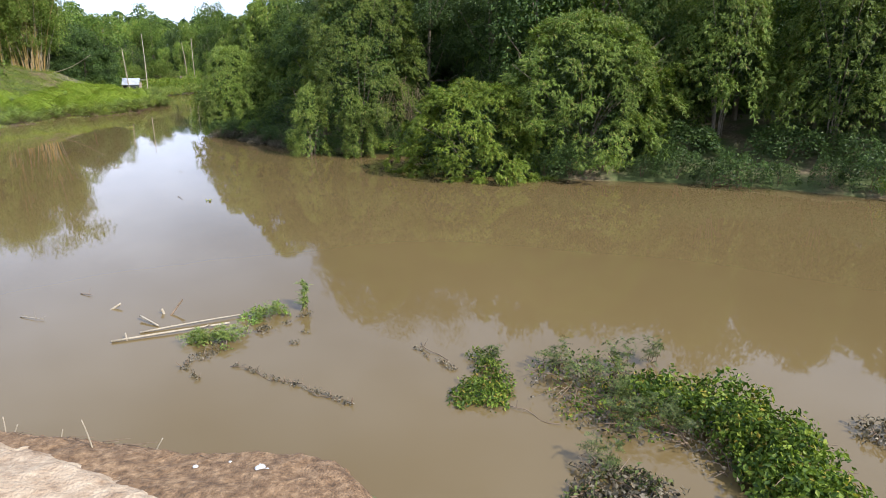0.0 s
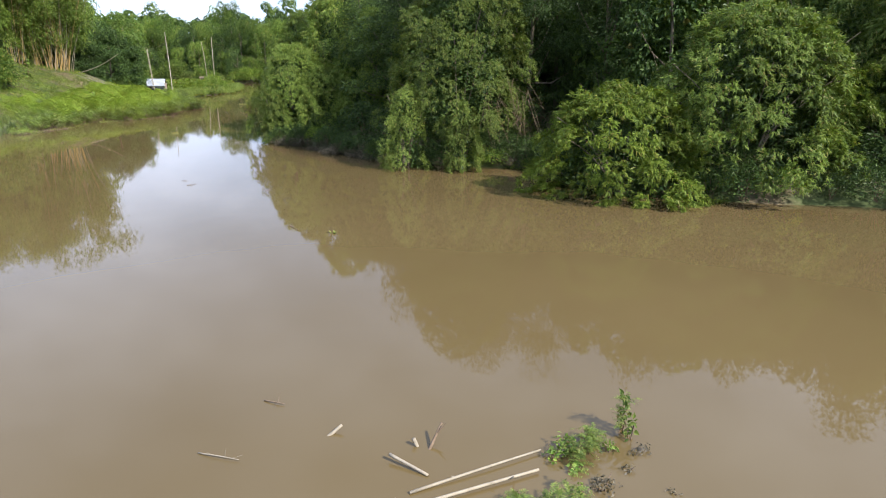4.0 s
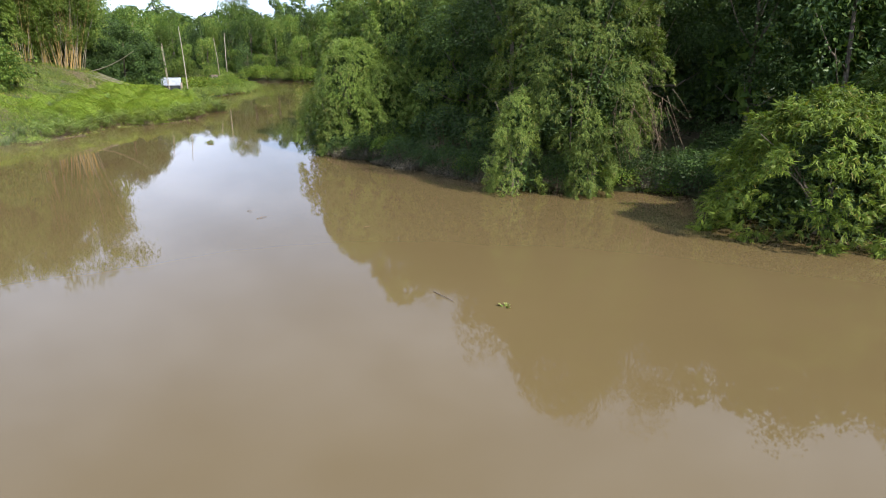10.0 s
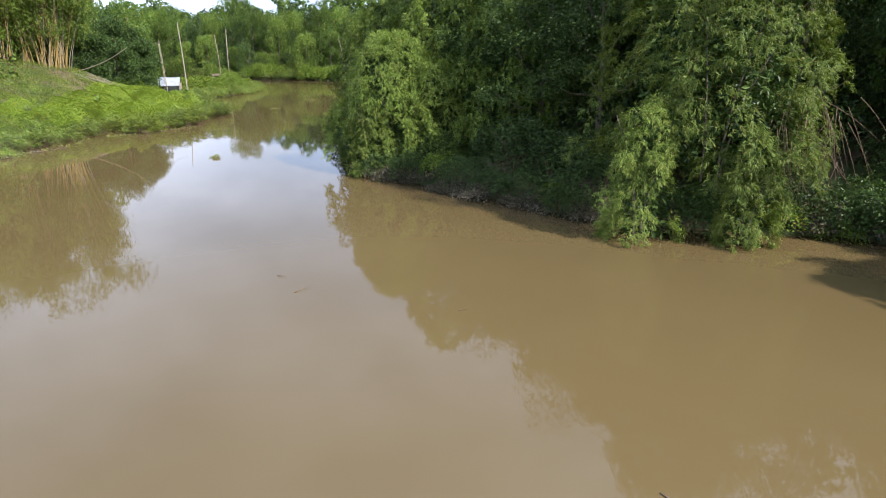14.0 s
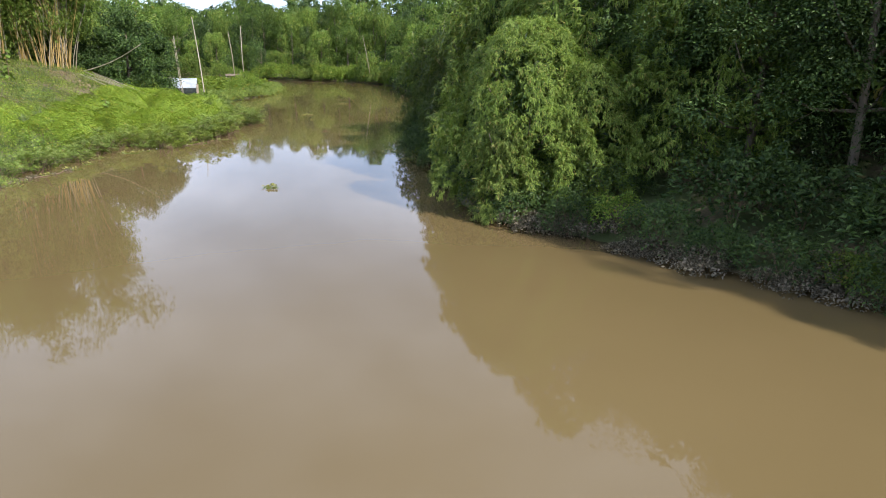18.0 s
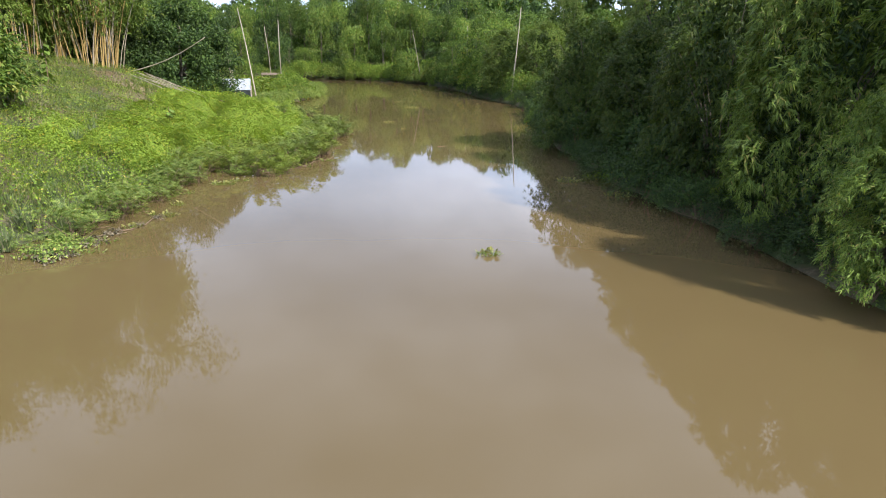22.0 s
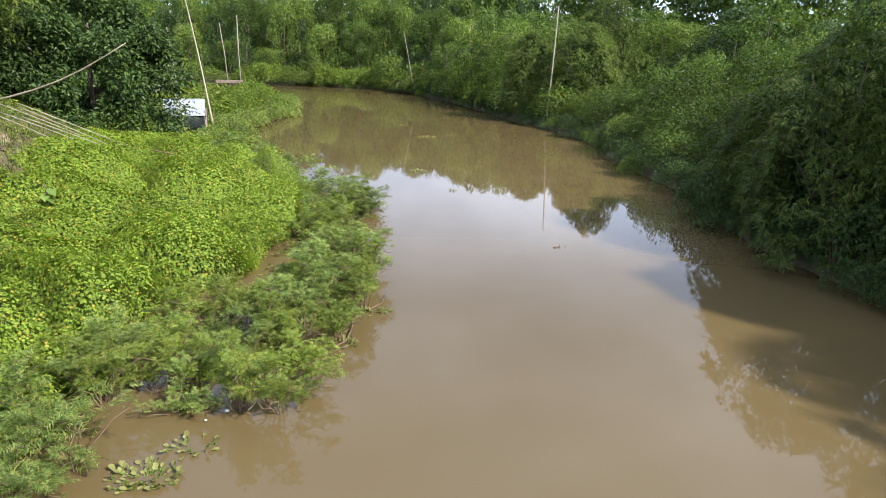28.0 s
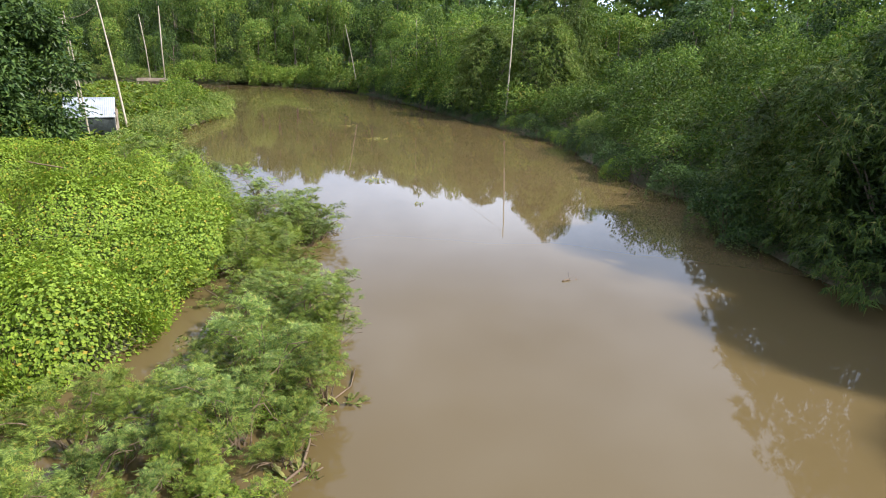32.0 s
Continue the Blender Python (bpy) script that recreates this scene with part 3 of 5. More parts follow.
set_at(bamboo_clump(25, 4.3, 3.4, 12.8, 115, 330, M_BAMBOO_PALE, (0.55, 1.1), (0.165, 0.031), 1.1, 0.16, stems=3, label="tall pale bamboo with tresses hanging into the water"), -5.6, 43.9)
set_at(bamboo_clump(26, 1.3, 1.2, 5.0, 26, 330, M_BAMBOO_PALE, (0.4, 0.75), (0.14, 0.025), 1.8, 0.05, stems=3, label="pale bamboo tress trailing its tips in the water"), -8.6, 41.9)
set_at(bamboo_clump(27, 1.0, 0.9, 4.0, 17, 300, M_BAMBOO_PALE, (0.35, 0.6), (0.14, 0.025), 1.8, 0.05, stems=3, label="slim bamboo tress trailing its tips in the water"), -5.4, 41.0)
set_at(bamboo_clump(28, 3.3, 2.7, 6.8, 84, 400, M_BAMBOO, (0.4, 0.9), (0.14, 0.026), 2.1, 0.12, label="pale drooping bamboo clump at the river bend"), -17.9, 55.5)
set_at(bamboo_clump(32, 2.3, 1.9, 5.2, 52, 400, M_BAMBOO, (0.4, 0.8), (0.14, 0.026), 2.1, 0.06, stems=4, label="drooping bamboo tresses at the river bend"), -15.7, 54.7)
set_at(bamboo_clump(33, 1.0, 0.9, 3.8, 16, 260, M_BAMBOO_PALE, (0.35, 0.6), (0.17, 0.034), 1.9, 0.05, stems=3, label="slim bamboo tress trailing its tips in the water"), -18.9, 53.7)
# mid_a and mid_b wear the shade-darkened leaf colour, mid_c the plain one
mid_a = bamboo_clump(29, 3.4, 3.2, 7.0, 80, 190, M_BAMBOO_SHADE, (0.7, 1.2), (0.22, 0.045), 1.2, 0.05)
mid_b = bamboo_clump(30, 3.5, 3.3, 8.0, 85, 190, M_BAMBOO_SHADE, (0.7, 1.3), (0.22, 0.045), 1.2, 0.08, label="dense bamboo thicket on the shaded bank")
mid_c = bamboo_clump(31, 3.5, 3.3, 8.0, 85, 190, M_BAMBOO, (0.6, 1.15), (0.24, 0.05), 1.3, 0.1, label="tall sunlit bamboo thicket behind the river bend")
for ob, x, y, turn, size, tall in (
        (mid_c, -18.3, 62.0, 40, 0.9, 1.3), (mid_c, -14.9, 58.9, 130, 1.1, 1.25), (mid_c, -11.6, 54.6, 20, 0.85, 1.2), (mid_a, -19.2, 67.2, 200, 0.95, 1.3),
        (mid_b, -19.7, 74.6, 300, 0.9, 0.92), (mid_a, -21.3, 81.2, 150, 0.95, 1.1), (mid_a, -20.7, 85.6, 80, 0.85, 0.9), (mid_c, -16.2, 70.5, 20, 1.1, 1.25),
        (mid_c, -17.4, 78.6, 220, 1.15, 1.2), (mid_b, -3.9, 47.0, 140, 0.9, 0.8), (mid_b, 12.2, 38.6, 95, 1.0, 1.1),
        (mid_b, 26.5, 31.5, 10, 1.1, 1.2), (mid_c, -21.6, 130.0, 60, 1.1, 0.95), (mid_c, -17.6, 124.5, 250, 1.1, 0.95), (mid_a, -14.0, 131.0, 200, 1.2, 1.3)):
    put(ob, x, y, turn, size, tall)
bin_it(mid_a, mid_b, mid_c)

# ---- trees behind the banks and round the bend ----
rng = np.random.default_rng(5)
# close_kinds: the bank's shade is put into their dark leaf colour
close_kinds = [broad_tree(9, 13, 3.6, M_TREE_DARK, 42, 600, 0.155, 0.02, 'tall leafy tree on the shaded bank, leaves darkened for shade'), broad_tree(10, 13, 3.4, M_TREE_DARK, 42, 600, 0.155, 0.03, 'tall leafy tree on the river bank')]
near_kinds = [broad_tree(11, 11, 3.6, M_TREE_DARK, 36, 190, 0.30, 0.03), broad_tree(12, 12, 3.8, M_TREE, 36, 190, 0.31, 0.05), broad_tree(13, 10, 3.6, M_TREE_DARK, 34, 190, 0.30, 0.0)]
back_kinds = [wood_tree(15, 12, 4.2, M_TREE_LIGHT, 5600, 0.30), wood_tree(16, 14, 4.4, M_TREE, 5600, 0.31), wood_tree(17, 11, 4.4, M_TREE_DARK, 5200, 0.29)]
deep_kinds = [wood_tree(18, 12, 4.4, M_TREE, 2400, 0.63, pointed=True), wood_tree(19, 13, 4.4, M_TREE_DARK, 2400, 0.63, pointed=True)]
right_line = np.array([(46, 25), (30, 33), (22, 38), (14, 42), (5, 43), (-1, 48.5), (-7, 51), (-11.5, 54), (-10.5, 60), (-11, 68), (-9.5, 77), (-3, 86), (4, 95), (7, 105), (6, 116), (0, 128), (-11, 142), (-19, 160), (-25, 176), (-34, 193), (-50, 203), (-68, 206), (-90, 208), (-130, 205)], float)


def along(line, step, setback, jitter, rng):
    seg = np.linalg.norm(np.diff(line, axis=0), axis=1)
    cum = np.concatenate([[0], np.cumsum(seg)])
    out = []
    for s in np.arange(0, cum[-1], step):
        i = min(np.searchsorted(cum, s, side="right") - 1, len(seg) - 1)
        d = (line[i + 1] - line[i]) / seg[i]
        p = line[i] + (s - cum[i]) * d + setback * np.array([d[1], -d[0]]) + rng.normal(0, jitter, 2)
        out.append((float(p[0]), float(p[1])))
    return out


for x, y in along(right_line, 4.0, 0, 0.7, rng):
    far, end, dip = float(ramp01(y, 110, 185)), float(ramp01(y, 182, 194)), 0.22 if 118 < y < 176 else 0.0
    kind = near_kinds[int(rng.integers(3))] if y < 105 else back_kinds[int(rng.integers(3))]
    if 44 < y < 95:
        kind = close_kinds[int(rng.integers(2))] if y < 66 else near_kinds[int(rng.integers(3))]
    dip += 0.2 if x < -8 and 50 < y < 67 else (-0.12 if y < 50 else 0.0)
    put(kind, x, y, rng.uniform(0, 360), rng.uniform(0.8, 1.0) - 0.12 * far + (0.1 if 60 < y < 82 else 0), rng.uniform(0.9, 1.1) + 0.55 * end - dip)
for setback, step in ((6.0, 5.0), (12.0, 6.0), (19.0, 6.0)):
    for x, y in along(right_line, step, setback, 1.0, rng):
        far, end, dip = float(ramp01(y, 110, 185)), float(ramp01(y, 182, 194)), 0.22 if 118 < y < 176 else 0.0
        kind = back_kinds[int(rng.integers(3))] if y > 105 and setback < 8 else deep_kinds[int(rng.integers(2))]
        put(kind, x, y, rng.uniform(0, 360), rng.uniform(0.85, 1.1) - 0.08 * far, rng.uniform(0.9, 1.1) + 0.55 * end - dip)
# far woods beyond the bend
far_rng = np.random.default_rng(19)
tall_line = np.array([(70, 110), (45, 165), (10, 215), (-20, 243), (-55, 258), (-95, 258), (-140, 246), (-190, 222)], float)
wood, C, R = [], [], []
for i, (x, y) in enumerate(along(tall_line, 3.2, 0, 2.0, far_rng)):
    top = (25.0 if x > -72 else 19.5) + 2.6 * float(wavy(x, y, 6.0, 1.0)) + 2.0 * float(wavy(x, y, 2.4, 3.0)) + far_rng.normal(0, 0.8)
    for v in (0.1, 0.25, 0.4, 0.53, 0.65, 0.76, 0.87, 0.96):
        C.append((x + far_rng.normal(0, 1.8), y + far_rng.normal(0, 2.5), 1.5 + top * v))
        R.append(far_rng.uniform(2.4, 4.2) * (1.0 if v < 0.8 else 0.75))
    if i % 4 == 3:
        wood.append(lump_leaves(far_rng, np.array(C), np.array(R), 7000, 0.88, 0.9, True))
        C, R = C[-8:], R[-8:]
tagged(part("far_woods", join(wood), M_TREE), "far woods of tall green trees beyond the bend", "woods", "", "stuff")
left_line = np.array([(-66, 60), (-67, 72), (-66, 86), (-63, 98), (-61, 108), (-63, 118), (-67, 130), (-74, 142), (-86, 154), (-104, 164), (-130, 168)], float)
for setback in (0, -8):
    for x, y in along(left_line, 5.2, setback, 0.9, rng):
        put(back_kinds[int(rng.integers(3))] if setback == 0 else deep_kinds[int(rng.integers(2))], x, y, rng.uniform(0, 360), rng.uniform(0.75, 1.0), 1.25 if setback else 1.0)
for x, y in along(np.array([(-24, 137), (-27, 157), (-32, 174), (-39, 187), (-55, 195), (-90, 200), (-130, 200)], float), 4.6, 2.0, 1.0, rng):
    put(back_kinds[int(rng.integers(3))], x, y, rng.uniform(0, 360), rng.uniform(0.55, 0.9), rng.uniform(0.85, 1.2))
bin_it(*close_kinds, *near_kinds, *back_kinds, *deep_kinds)

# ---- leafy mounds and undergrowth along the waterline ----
# shade under the bank is put into the dark leaf colour of two kinds
under = [shrub(41, 1.3, 1.1, 1.5, 2100, 0.115, M_TREE_DARK, "undergrowth at the water's edge, greens darkened for shade"),
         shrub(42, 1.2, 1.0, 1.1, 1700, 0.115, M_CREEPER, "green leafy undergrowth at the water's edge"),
         shrub(43, 1.5, 1.3, 2.2, 2700, 0.125, M_TREE_DARK, "bushy undergrowth on the shaded bank, greens darkened for shade")]
muddy = [shrub(44, 1.0, 0.7, 0.55, 1100, 0.105, M_MUDDY, "grey mud-coated weeds after high water"),
         shrub(45, 0.8, 0.7, 0.7, 1000, 0.105, M_MUDDY, "mud-coated low bush at the waterline")]
near_hedge = [shrub(56, 2.6, 2.2, 3.2, 4200, 0.17, M_TREE, 'bush smothered in green creeper on the bank'), shrub(57, 2.8, 2.4, 3.8, 4600, 0.18, M_TREE, 'dense leafy bush on the river bank'), shrub(58, 2.8, 2.3, 2.4, 4200, 0.15, M_MIMOSA, 'grey-green spreading bush on the river bank')]
hedge = [shrub(46, 2.8, 2.4, 3.6, 2300, 0.29, M_CREEPER, "bush smothered in green creeper on the bank"),
         shrub(47, 3.0, 2.6, 4.6, 2400, 0.29, M_TREE_LIGHT, "tall leafy bush on the river bank"),
         shrub(48, 3.2, 2.6, 2.8, 2200, 0.27, M_MIMOSA, "grey-green spreading bush on the river bank")]
shore_line = np.array(RIGHT_BANK[2:-2], float)
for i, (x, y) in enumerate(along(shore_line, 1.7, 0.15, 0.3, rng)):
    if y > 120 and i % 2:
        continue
    # only the shade-coloured kinds between y 56 and 85
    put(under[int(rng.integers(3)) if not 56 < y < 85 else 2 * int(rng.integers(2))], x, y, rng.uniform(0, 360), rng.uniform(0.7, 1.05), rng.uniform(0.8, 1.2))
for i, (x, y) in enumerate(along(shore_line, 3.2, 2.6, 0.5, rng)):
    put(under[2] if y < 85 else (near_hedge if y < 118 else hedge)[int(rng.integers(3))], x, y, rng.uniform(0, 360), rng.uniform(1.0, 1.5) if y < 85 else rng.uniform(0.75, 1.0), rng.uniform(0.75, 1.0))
for i, (x, y) in enumerate(along(np.array([(-9.6, 44.2), (-13, 47.5), (-16.3, 51.0), (-19, 53.4)], float), 0.8, 0.15, 0.22, rng)):
    put(muddy[i % 2], x, y, rng.uniform(0, 360), rng.uniform(0.7, 1.1))
for x, y in along(np.array([(2, 39), (-0.8, 41.5), (-3, 42)], float), 1.0, 0.3, 0.2, rng):
    put(muddy[1], x, y, rng.uniform(0, 360), rng.uniform(0.8, 1.2))
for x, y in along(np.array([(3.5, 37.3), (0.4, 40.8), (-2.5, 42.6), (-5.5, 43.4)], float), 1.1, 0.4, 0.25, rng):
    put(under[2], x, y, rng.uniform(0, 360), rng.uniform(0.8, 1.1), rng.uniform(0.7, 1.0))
far_line = np.array([(-24, 134), (-28, 156), (-33, 172), (-40, 184.5), (-55, 191.5), (-90, 196.5), (-130, 197)], float)
for x, y in along(far_line, 3.4, 1.2, 0.5, rng):
    put(hedge[int(rng.integers(3))], x, y, rng.uniform(0, 360), rng.uniform(0.8, 1.35), rng.uniform(0.8, 1.2))
for x, y in along(np.array([(-17.5, 88), (-16.5, 100), (-15.5, 112), (-16, 120)], float), 3.0, 0.5, 0.6, rng):
    put(near_hedge[int(rng.integers(2))], x, y, rng.uniform(0, 360), rng.uniform(1.0, 1.25), rng.uniform(0.8, 1.05))
for row, tall in ((np.array([(-12, 84), (-10.5, 96), (-9.5, 108), (-10, 120)], float), 1.0), (np.array([(-7, 86), (-4.5, 97), (-3.5, 108), (-4, 119)], float), 1.3)):
    for x, y in along(row, 3.6, 0, 0.7, rng):
        put(near_hedge[1], x, y, rng.uniform(0, 360), rng.uniform(1.0, 1.25), tall * rng.uniform(0.85, 1.1))

# ---- left bank ----
def cover_height(x, y):
    """How high the creepers stand over the soil: rounded cushions with creases between."""
    big = np.abs(wavy(x + 0.4 * wavy(x, y, 1.1, 3.3), y, 1.9, 0.7)) ** 0.8
    mid = np.abs(wavy(x, y, 0.9, 5.3)) ** 0.8
    fine = 0.5 + 0.5 * wavy(x, y, 0.4, 2.1)
    d = shore(x, y)
    return (0.06 + 1.5 * big + 0.6 * mid + 0.10 * fine) * (0.3 + 0.7 * ramp01(-d, -11, 0)) + 0.3 * np.exp(-((d - 1.0) / 1.2) ** 2)


BARE = [(-50.7, 72.9, 0.9, 0.45, 0.3), (-45.7, 70.6, 0.7, 0.35, 0.2), (-46.9, 74.4, 0.7, 0.4, 0.1), (-50.3, 84.3, 1.7, 0.7, -0.5), (-48.8, 82.2, 1.1, 0.5, -0.6), (-48.0, 76.2, 1.3, 0.6, 0.3), (-50.5, 77.5, 1.2, 0.5, 0.1), (-46.6, 77.6, 0.8, 0.4, 0.2), (-52.0, 71.5, 1.6, 0.7, 0.2), (-53.2, 85.6, 1.0, 0.5, 0.0)]


def bareness(x, y):
    b = np.zeros(np.shape(x))
    for cx, cy, rx, ry, turn in BARE:
        u = (x - cx) * np.cos(turn) + (y - cy) * np.sin(turn)
        v = (y - cy) * np.cos(turn) - (x - cx) * np.sin(turn)
        b = np.maximum(b, np.exp(-((u / rx) ** 2 + (v / ry) ** 2)))
    return b


def cover(name, n, x0, x1, y0, y1, d0, d1, leaf, mat, label, keep, lift=1.0, seed=1, flat=0.36):
    """Creeping plants over the soil, too many leaves to count."""
    r = np.random.default_rng(seed)
    x, y = r.uniform(x0, x1, n), r.uniform(y0, y1, n)
    d = shore(x, y)
    ok = (d > d0) & (d < d1) & (keep(x, y) > r.random(n)) & (bareness(x, y) < r.uniform(0.25, 0.6, n))
    x, y = x[ok], y[ok]
    m = len(x)
    h = cover_height(x, y)
    gx_ = (cover_height(x + 0.15, y) - h) / 0.15
    gy_ = (cover_height(x, y + 0.15) - h) / 0.15
    z = np.maximum(terrain(x, y), -0.15) + h * lift * np.where(shore(x, y) < 1.3, r.uniform(0.02, 1.0, m), 1 - 0.7 * r.random(m) ** 2.0) + 0.02
    N = unit(np.stack([-gx_, -gy_, 1 + 0 * x], 1) + flat * r.normal(size=(m, 3)))
    D = unit(np.cross(N, r.normal(size=(m, 3))) + np.array([0, 0, -0.2]))
    L = leaf * r.uniform(0.6, 1.35, m)
    ob = part(name, leaves(np.stack([x, y, z], 1), D, N, L, L * 0.75, 0.18), mat)
    return tagged(ob, label, "ground cover", "", "stuff")


patch = lambda x, y: 0.5 + 0.5 * wavy(x, y, 3.0, 4.0)
near_part = lambda x, y: (x > -49) & (y > 69.5) & (y < 91)
cover("creeper_cover", 250000, -49, -40, 69.5, 91, -0.4, 9, 0.085, M_VINE, "bright yellow-green creepers smothering the sunny bank", lambda x, y: np.maximum(0.5 + 0.5 * ramp01(patch(x, y), 0.2, 0.6), shore(x, y) < 1.5), 1.0, 3)
cover("sparse_creeper_cover", 110000, -55, -41, 62, 99, -0.3, 14, 0.085, M_VINE, "yellow-green creepers thinning out up the slope", lambda x, y: (0.25 + 0.6 * ramp01(patch(x, y), 0.3, 0.7)) * (1 - near_part(x, y)) * (1 - 0.65 * ramp01(shore(x, y), 5, 10)), 0.9, 8)
cover("weed_cover", 185000, -58, -40, 54, 104, -0.3, 19, 0.085, M_CREEPER, "mixed green weeds and creepers on the sloping bank", lambda x, y: (0.35 + 0.65 * ramp01(1 - patch(x, y), 0.3, 0.8)) * (1 - 0.55 * ramp01(shore(x, y), 5, 10)), 0.8, 4)
cover("far_creeper_cover", 42000, -66, -44, 100, 166, -0.2, 14, 0.34, M_VINE, "sunlit green creepers over the low bank behind the hut", lambda x, y: 0.8 + 0 * x, 0.75, 5)


def short_grass(name, n, x0, x1, y0, y1, d0, d1, length, mat, label, keep, seed):
    """Thin upright blades between the creepers, too many to count."""
    r = np.random.default_rng(seed)
    x, y = r.uniform(x0, x1, n), r.uniform(y0, y1, n)
    d = shore(x, y)
    ok = (d > d0) & (d < d1) & (keep(x, y) > r.random(n))
    x, y = x[ok], y[ok]
    way = unit(np.stack([r.normal(0, 0.6, len(x)), r.normal(0, 0.6, len(x)), 1 + 0 * x], 1))
    size = length * r.uniform(0.5, 1.3, len(x))
    base = np.stack([x, y, terrain(x, y) + 0.25 * cover_height(x, y) - 0.03], 1)
    return tagged(part(name, blades(base, way, unit(r.normal(size=way.shape)), size, 0.07 * size + 0.012), mat), label, "grass", "", "stuff")


brown = lambda x, y: ramp01(0.5 + 0.5 * wavy(x, y, 1.7, 9.0), 0.35, 0.75)
short_grass("slope_grass", 90000, -60, -41, 54, 98, -0.15, 18, 0.34, M_MEADOW, "long pale green grass among the creepers on the slope", lambda x, y: 0.25 + 0.75 * (1 - brown(x, y)), 6)
short_grass("dry_grass", 45000, -60, -43, 57, 98, 1.5, 18, 0.22, M_DRY, "dry straw-coloured grass on the worn parts of the slope", lambda x, y: 0.1 + 0.9 * brown(x, y), 7)


def fronds(C, D, r, length, pairs, width):
    """Feathery leaves: a row of paired slender leaflets on each midrib."""
    n = len(C)
    N = unit(np.array([0, 0, 1.0]) + 0.45 * r.normal(size=(n, 3)))
    S = unit(np.cross(D, N))
    L = length * r.uniform(0.7, 1.25, n)
    V = []
    for i in range(pairs):
        u = (i + 0.6) / pairs
        base = C + D * (L * u)[:, None] - np.array([0, 0, 0.25]) * (L * u * u)[:, None]
        ll = L * 0.42 * (1 - 0.55 * abs(u - 0.4))
        for side in (1, -1):
            d = unit(S * side + 0.55 * D - np.array([0, 0, 0.2]) + 0.22 * r.normal(size=(n, 3)))
            w = D * (width * 0.5)
            V.append(np.stack([base - w, base + w, base + d * ll[:, None]], 1))
    V = np.stack(V, 1).reshape(-1, 3)
    return V, np.arange(len(V)).reshape(-1, 3)


def mimosa(seed, spread, h, stems, per_stem, label, mat=None, frond=0.2):
    r = np.random.default_rng(seed)
    ob = thing("mimosa_bush", label, "shrub", group="mimosa bushes at the waterline")
    C, D = [], []
    for i in range(stems):
        a = r.uniform(0, 2 * np.pi)
        reach, top = spread * r.uniform(0.15, 1.1), h * r.uniform(0.35, 1.25)
        s = np.linspace(0, 1, 7)
        path = np.stack([np.cos(a) * reach * s ** 1.2, np.sin(a) * reach * s ** 1.2, top * np.sin(1.75 * s)], 1) + r.normal(0, 0.03, (7, 3))
        part("stem", tube(path - np.array([0, 0, 0.25]), np.linspace(0.016, 0.006, 7), 4), M_DEAD, ob)
        u = 0.3 + 0.7 * r.random(per_stem) ** 0.7
        f = u * 6
        i0 = np.minimum(f.astype(int), 5)
        c = path[i0] + (path[i0 + 1] - path[i0]) * (f - i0)[:, None]
        t = unit(path[i0 + 1] - path[i0])
        ring = r.uniform(0, 2 * np.pi, per_stem)
        C.append(c + 0.05 * r.normal(size=c.shape))
        D.append(unit(0.45 * t + np.stack([np.cos(ring), np.sin(ring), r.uniform(-0.25, 0.45, per_stem)], 1)))
    part("foliage", fronds(np.concatenate(C), np.concatenate(D), r, frond, 7, 0.085 * frond), mat or M_MIMOSA, ob)
    return ob


far_mims = [mimosa(54, 1.2, 1.0, 9, 18, "soft feathery mimosa bush on the river bank", None, 0.27)]
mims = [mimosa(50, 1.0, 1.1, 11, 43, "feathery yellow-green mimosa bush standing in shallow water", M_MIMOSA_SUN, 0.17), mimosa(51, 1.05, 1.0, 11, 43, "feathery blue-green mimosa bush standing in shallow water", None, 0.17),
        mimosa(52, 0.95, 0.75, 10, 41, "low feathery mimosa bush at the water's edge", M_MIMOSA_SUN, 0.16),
        mimosa(53, 1.2, 1.3, 12, 41, "spreading feathery mimosa bush over flooded ground")]
spots = []
r2 = np.random.default_rng(61)
for x0, x1, y0, y1, n in ((-41.9, -37.7, 71.6, 75.0, 19), (-41.7, -39.6, 75.0, 76.6, 5), (-39.6, -36.9, 75.0, 78.0, 12), (-39.0, -36.8, 78.0, 81.0, 10), (-39.8, -37.9, 81.0, 84.5, 10), (-40.4, -37.9, 84.5, 89.5, 15), (-38.7, -37.3, 86.2, 88.8, 8), (-42.5, -39.8, 89, 94, 10), (-42.9, -41.6, 60, 66, 9), (-42.5, -41.2, 66, 70, 8), (-46.5, -43.5, 94, 102, 12), (-43.3, -42.0, 70.5, 73.5, 5)):
    for i in range(n):
        for attempt in range(25):
            x, y = r2.uniform(x0, x1), r2.uniform(y0, y1)
            if all((x - p) ** 2 + (y - q) ** 2 > 0.45 for p, q in spots):
                break
        spots.append((x, y))
        put(mims[int(r2.integers(4))] if 71 < y < 90 else far_mims[0], x, y, r2.uniform(0, 360), r2.uniform(0.75, 1.1), r2.uniform(0.85, 1.15), max(float(terrain(x, y)), -0.12))
sprawl = shrub(59, 1.1, 0.9, 0.9, 1500, 0.10, M_VINE, "yellow-green creeper mound among the mimosa", ratio=0.75)
for x, y, s in ((-40.6, 88.6, 1.0), (-39.4, 87.4, 0.8), (-41.2, 86.2, 1.1), (-40.4, 84.6, 0.7), (-38.6, 88.6, 0.6), (-40.9, 82.4, 0.8), (-39.2, 79.6, 0.55), (-37.9, 76.3, 0.5), (-40.3, 73.0, 0.5), (-38.6, 73.6, 0.6), (-41.8, 90.6, 0.9)):
    put(sprawl, x, y, 70 * s, s, 0.9)
bin_it(sprawl)
